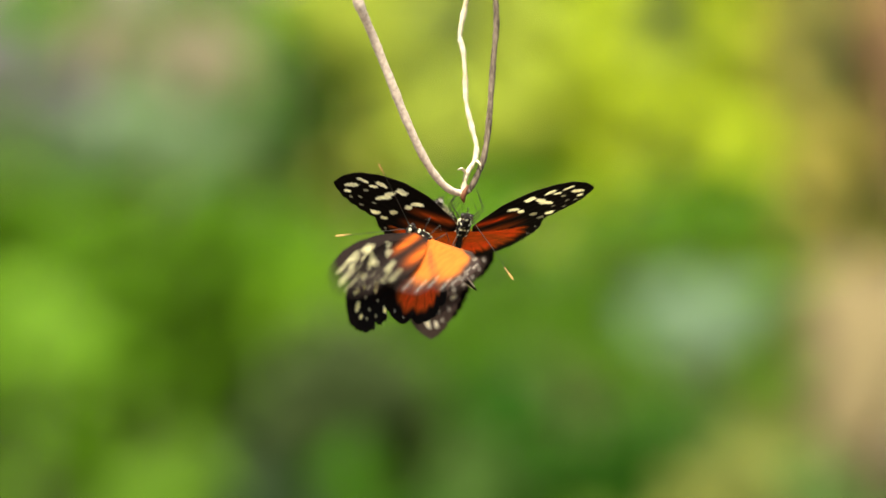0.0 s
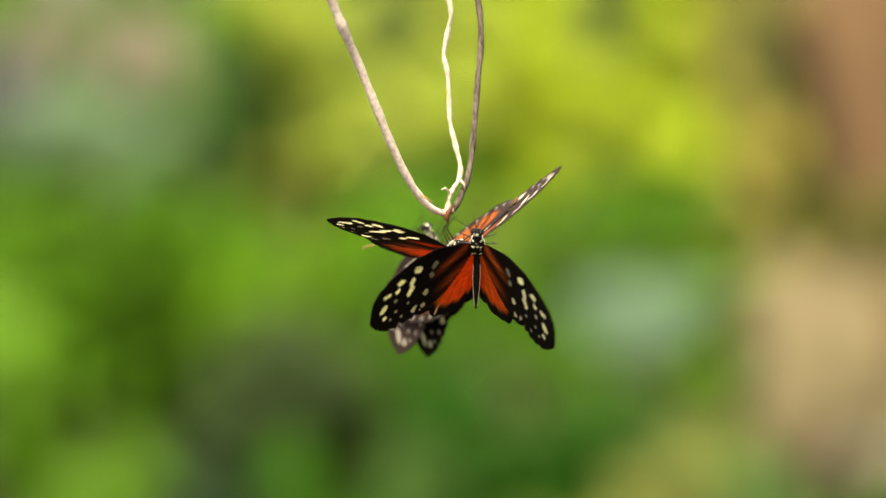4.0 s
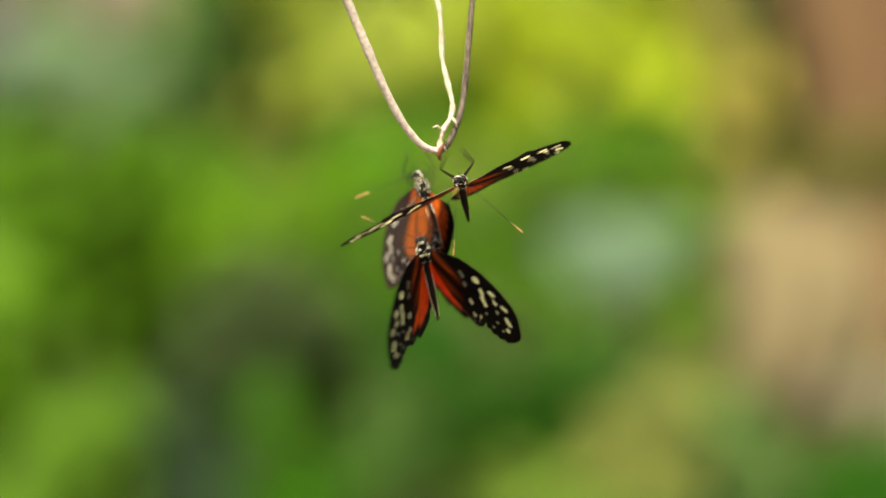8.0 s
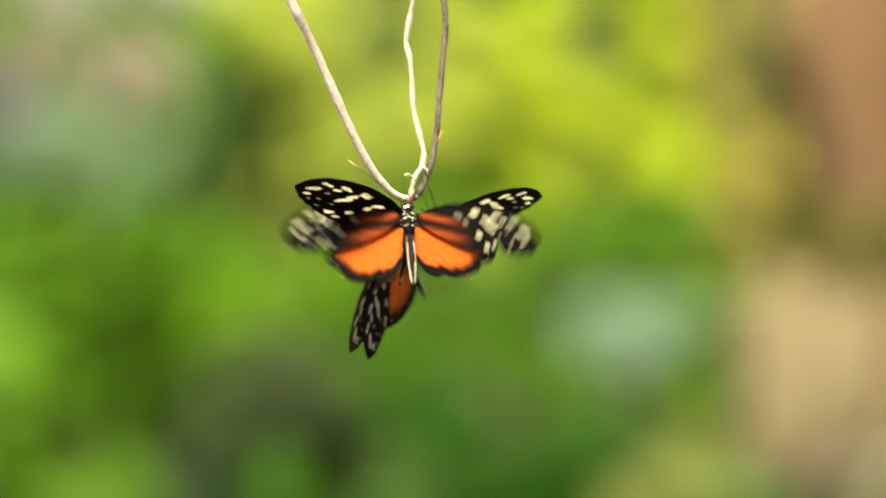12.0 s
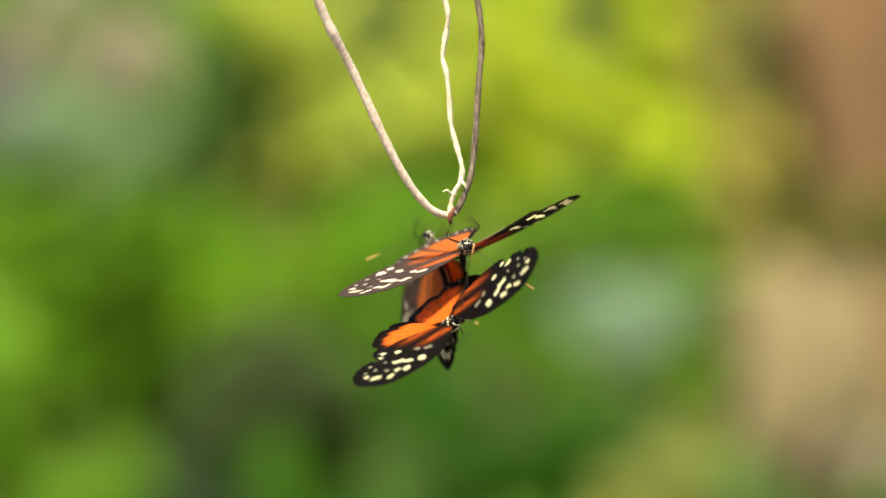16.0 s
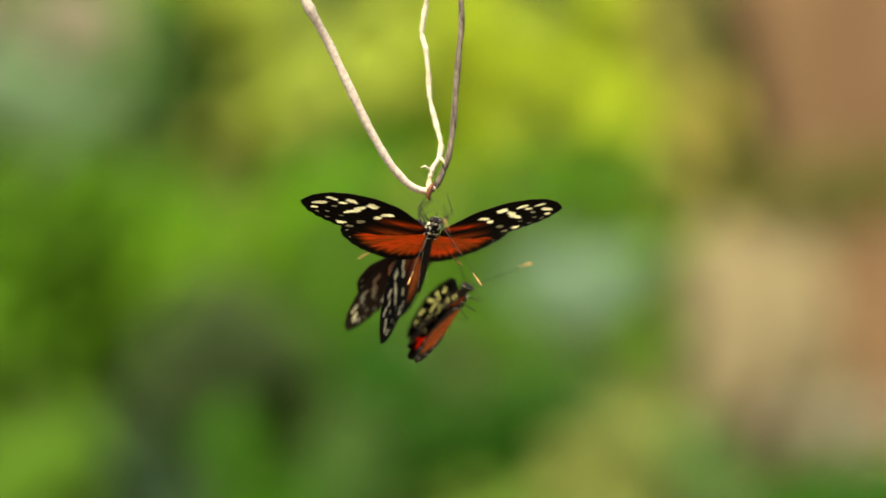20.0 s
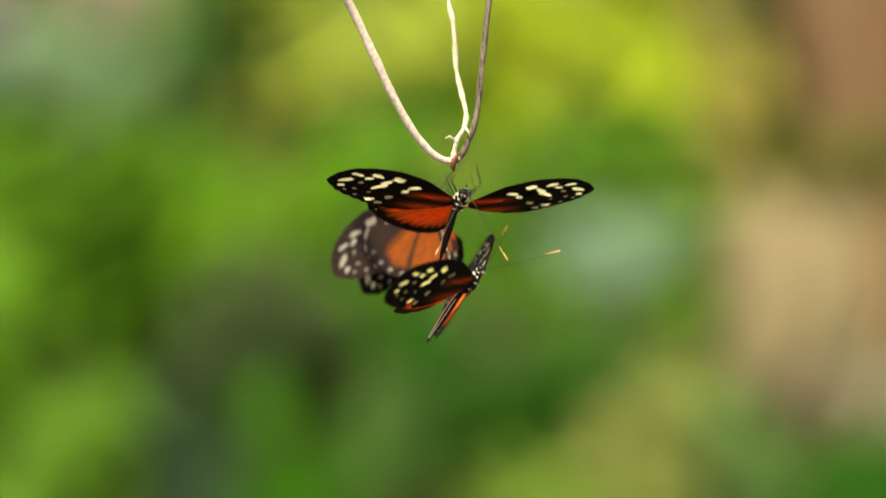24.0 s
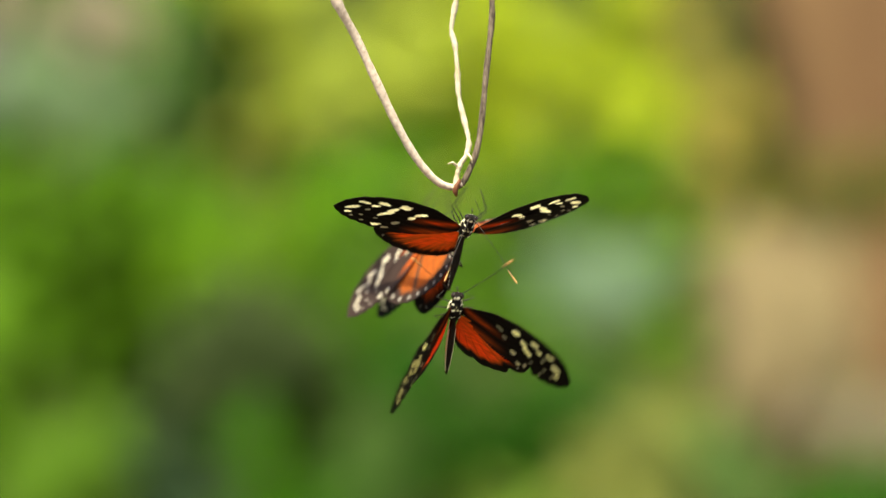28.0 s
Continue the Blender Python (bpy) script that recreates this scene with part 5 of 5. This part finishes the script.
    (15.200, 0.00621, -0.00963, 1.50724, 85.8, 35.1, -1.5, 60, 4, -6, -21, -0, -1),
    (15.300, 0.00492, -0.00919, 1.50688, 109.9, 28.6, 41.5, 73, 39, -15, -13, 8, -0),
    (15.400, 0.00362, -0.00875, 1.50652, 122.6, 10.8, 76.0, 85, 75, -23, -5, 17, 0),
    (15.500, 0.00057, -0.00899, 1.50591, 117.2, 33.8, 48.9, 99, 52, 2, -21, 9, -1),
    (15.600, -0.00247, -0.00923, 1.50530, 94.5, 50.3, 8.4, 114, 29, 26, -38, 1, -1),
    (15.800, -0.01416, -0.00945, 1.49661, 103.0, 51.9, 23.1, 117, 66, 31, -36, 0, -2),
    (16.000, -0.00338, -0.00920, 1.49990, 68.5, 65.5, -73.7, -37, 57, 88, -7, -17, -32, 7, -46, -5, 1),
    (16.500, -0.00203, -0.00972, 1.49974, 63.2, 61.4, -85.5, -23, 42, 75, -11, -26, -17, 6, -36, -20, 5),
    (16.750, -0.00446, -0.00790, 1.50249, 62.7, 82.9, -16.8, 29, 46, 49, -10, -15, -8, 9, -21, -15, 1),
    (17.000, -0.00689, -0.00608, 1.50523, 155.8, 70.0, 144.1, 81, 49, 24, -3, -3, -10, 10, -6, -0, -3),
    (17.200, -0.00717, -0.00881, 1.50425, 127.4, 31.6, 102.7, 66, 52, -12, 10, -0, 1),
    (17.400, -0.00528, -0.00890, 1.50832, 132.9, 33.4, 105.8, 67, 54, -11, 2, -0, 0),
    (17.600, -0.00306, -0.00887, 1.50478, 132.6, 30.9, 106.5, 73, 53, -12, 5, -0, 0),
    (17.800, 0.00136, -0.00888, 1.49781, 128.8, 33.3, 105.7, 76, 60, -9, 7, -0, 0),
    (18.000, -0.00101, -0.00831, 1.49972, 134.2, 69.8, 145.9, 85, 24, -7, -4, 1, -6, -23, -29, 13, -12),
    (18.100, 0.00334, -0.00945, 1.49958, 129.3, 32.1, 97.5, 65, 65, -11, -6, -1, -11),
    (18.200, 0.00448, -0.00951, 1.49843, 105.0, -3.6, 72.1, 74, 75, -20, -5, 4, 0),
    (18.300, 0.00341, -0.00903, 1.49726, 105.7, 10.7, 81.9, 76, 34, -18, -22, 2, -0),
    (18.400, 0.00233, -0.00855, 1.49609, 109.0, 24.7, 92.7, 77, -6, -16, -39, -1, -1),
    (18.600, 0.00240, -0.00829, 1.49727, 114.0, 17.1, 87.2, 64, 10, -23, -39, -1, -1),
    (18.800, -0.00145, -0.00810, 1.49465, 106.1, 10.1, 83.8, 59, 8, -22, -26, -1, -0),
    (18.900, 0.00240, -0.00931, 1.49650, 101.5, 7.2, 83.0, 63, 47, -17, -20, -13, -0),
    (18.967, 0.00575, -0.01133, 1.49729, 105.0, -2.1, 48.6, 79, 69, -12, -9, -10, 24, -7, 1, 2, 0),
    (19.000, 0.00575, -0.01133, 1.49729, 105.0, -2.1, 48.6, 81, 89, -12, -9, -10, 24, -7, 1, 2, 0),
    (19.033, 0.00575, -0.01133, 1.49729, 105.0, -2.1, 48.6, 83, 109, -12, -9, -10, 24, -7, 1, 2, 0),
    (19.200, 0.01134, -0.00874, 1.49325, 103.8, 2.9, 76.8, 71, 70, 0, -5, 6, 0),
    (19.400, 0.01024, -0.00898, 1.49648, 105.6, -2.1, 76.3, 82, 75, -21, -5, 3, 0),
    (19.500, 0.01161, -0.00904, 1.49727, 115.3, 15.6, 40.9, 89, 72, -13, -12, 2, -0),
    (19.600, 0.01298, -0.00911, 1.49806, 112.3, 35.5, 3.1, 96, 68, -5, -19, -0, -1),
    (19.800, 0.00838, -0.00909, 1.49710, 110.6, 36.2, 2.4, 90, 65, -4, -19, -0, -1),
    (20.000, 0.00528, -0.00777, 1.49937, 106.9, 31.9, 0.6, 81, 104, -2, -2, -5, -5),
    (20.200, -0.00428, -0.00896, 1.50525, 100.7, 20.5, 3.5, 90, 73, -4, 0, 1, 4),
    (20.400, -0.00687, -0.00907, 1.49614, 100.9, 36.0, 5.7, 105, 54, 11, -18, 0, -1),
    (20.500, -0.00447, -0.00925, 1.49639, 110.9, 31.1, 11.3, 109, 38, -3, -14, -0, -0),
    (20.800, 0.00004, -0.00919, 1.49970, 110.6, 30.6, 9.4, 122, 65, -4, -13, -0, 1),
    (21.000, 0.00285, -0.00913, 1.50410, 110.2, 30.2, 7.5, 89, 24, -4, -13, -0, 2),
    (21.200, -0.00595, -0.00907, 1.50208, 109.9, 29.7, 5.7, 103, 47, -4, -12, -0, 4),
    (21.500, -0.01476, -0.00901, 1.49439, 109.6, 29.3, 3.9, 109, 54, -4, -11, -0, 5),
    (21.800, -0.00945, -0.00895, 1.48956, 109.3, 28.8, 2.1, 71, 24, -4, -11, -0, 6),
    (22.000, 0.00151, -0.00889, 1.49258, 109.0, 28.3, 0.3, 82, 40, -5, -10, -0, 7),
    (22.200, 0.00264, -0.00883, 1.49843, 108.8, 27.8, -1.5, 96, 63, -5, -10, -0, 8),
    (22.500, 0.00299, -0.00740, 1.49878, 126.1, 14.7, 45.5, 36, 91, 3, -6, -1, 0, 6, 18, -16, -28),
    (23.000, 0.00388, -0.00723, 1.49954, 106.6, 35.2, 1.3, 61, 74, -1, -2, 7, -14, 5, -6, -1, -9),
    (23.300, 0.00530, -0.00900, 1.49743, 105.8, 28.2, 0.1, 88, 53, -14, -2, -0, 0),
    (23.600, -0.00052, -0.00903, 1.49502, 108.0, 29.4, 3.5, 107, 53, -12, -4, -0, -0),
    (23.800, 0.00073, -0.00938, 1.49604, 119.3, 30.6, 20.6, 73, -7, -13, -5, 9, -0),
    (24.000, 0.00210, -0.00827, 1.49587, 129.3, 13.2, 70.6, -3, -30, -24, 9, 26, -11, 0, -12, 0, -20),
    (24.150, 0.00102, -0.00951, 1.49400, 123.5, 27.2, 23.8, 78, -6, -17, -5, 8, -0),
    (24.300, 0.00006, -0.00929, 1.49093, 117.4, 24.2, 10.5, 115, 54, -21, -3, -1, 0),
    (24.600, 0.00637, -0.00911, 1.49175, 120.2, 6.2, 0.4, 77, 55, -11, -18, -0, -1),
    (25.000, -0.00248, -0.00802, 1.49319, 136.7, -9.8, 17.3, 14, -7, 0, -0, 19, 12),
    (25.300, -0.00073, -0.00880, 1.49589, 121.2, -9.6, 12.3, 33, -22, -2, -0, -0, 0),
    (25.600, -0.00372, -0.00906, 1.48949, 127.9, -6.9, 1.4, 68, 36, -17, -6, -1, -0),
    (26.000, -0.00352, -0.00879, 1.49355, 126.6, -5.1, 12.4, 34, 17, -10, 7, 11, 15),
    (26.300, -0.01202, -0.00880, 1.49167, 120.7, -6.8, 7.5, 30, -5, -2, -1, -0, 0),
    (26.600, -0.00363, -0.00926, 1.49372, 126.8, -5.4, 3.5, 62, 27, -14, -11, -1, -0),
    (27.000, -0.00466, -0.01054, 1.49262, 126.1, -14.3, 8.1, 46, 37, -14, -4, 6, 14),
    (27.300, -0.00300, -0.00913, 1.48957, 128.2, -6.3, 4.3, 98, 69, -14, -6, -1, -0),
    (27.450, -0.00453, -0.00908, 1.49044, 123.2, -8.2, 5.5, 66, 33, -3, 2, -0, 0),
    (27.600, -0.00605, -0.00902, 1.49131, 118.2, -9.9, 6.8, 34, -2, 8, 9, 0, 1),
    (28.000, -0.00317, -0.01155, 1.49536, 123.3, 1.8, 11.7, 58, 42, -25, -13, 8, 19),
]
# < rows


def fly(root, wings, rows):
    rows = [tuple(r) + (0,) * (17 - len(r)) for r in rows]
    walk(root, [(r[0], pose(*r[1:7])) for r in rows])
    # the last four set wings on their own: hind sweep right and left, hind twist right, fore twist left
    for s, f, w, k, sweep, hind, fore in ((-1, 7, 9, 11, 14, 0, 16), (1, 8, 10, 12, 13, 15, 0)):
        walk(wings["fore", s], [(r[0], wing_pose("fore", s, r[f], r[w], r[k] + (r[fore] if fore else 0))) for r in rows])
        walk(wings["hind", s], [(r[0], wing_pose("hind", s, r[f] - 2, -2 + 0.5 * r[w] + r[sweep], r[k] + (r[hind] if hind else 0))) for r in rows])


def motions():
    walk(vine_ob, [(t, pose(J.x + sway * MM, J.y, J.z, 0, ry, rz)) for t, sway, ry, rz in (
        (0.0, 0.3, 0.4, 6.7), (3.5, 0.4, 0.4, 5.0), (5.5, 1.0, 0.2, 3.2), (8.0, 0.9, 0.2, 1.3), (9.0, 0.9, -1.3, 0.3), (11.0, 1.1, -0.9, -0.4), (11.6, 0.6, -0.7, -0.6), (12.0, -1.6, -0.5, -0.7),
        (12.5, -1.6, -0.5, -0.8), (15.0, -1.5, -1.5, -1.3), (17.0, -1.3, -1.4, -2.7), (19.0, -1.6, -1.5, -4.0), (20.5, -1.5, -1.2, -5.0), (22.5, -0.5, -0.6, -6.5), (28.0, -0.5, -0.6, -6.7))])
    fly(hanging, hanging_wings, ROWS_HANGING)
    fly(second, second_wings, ROWS_SECOND)
    fly(fluttering, fluttering_wings, ROWS_FLUTTERING)


motions()
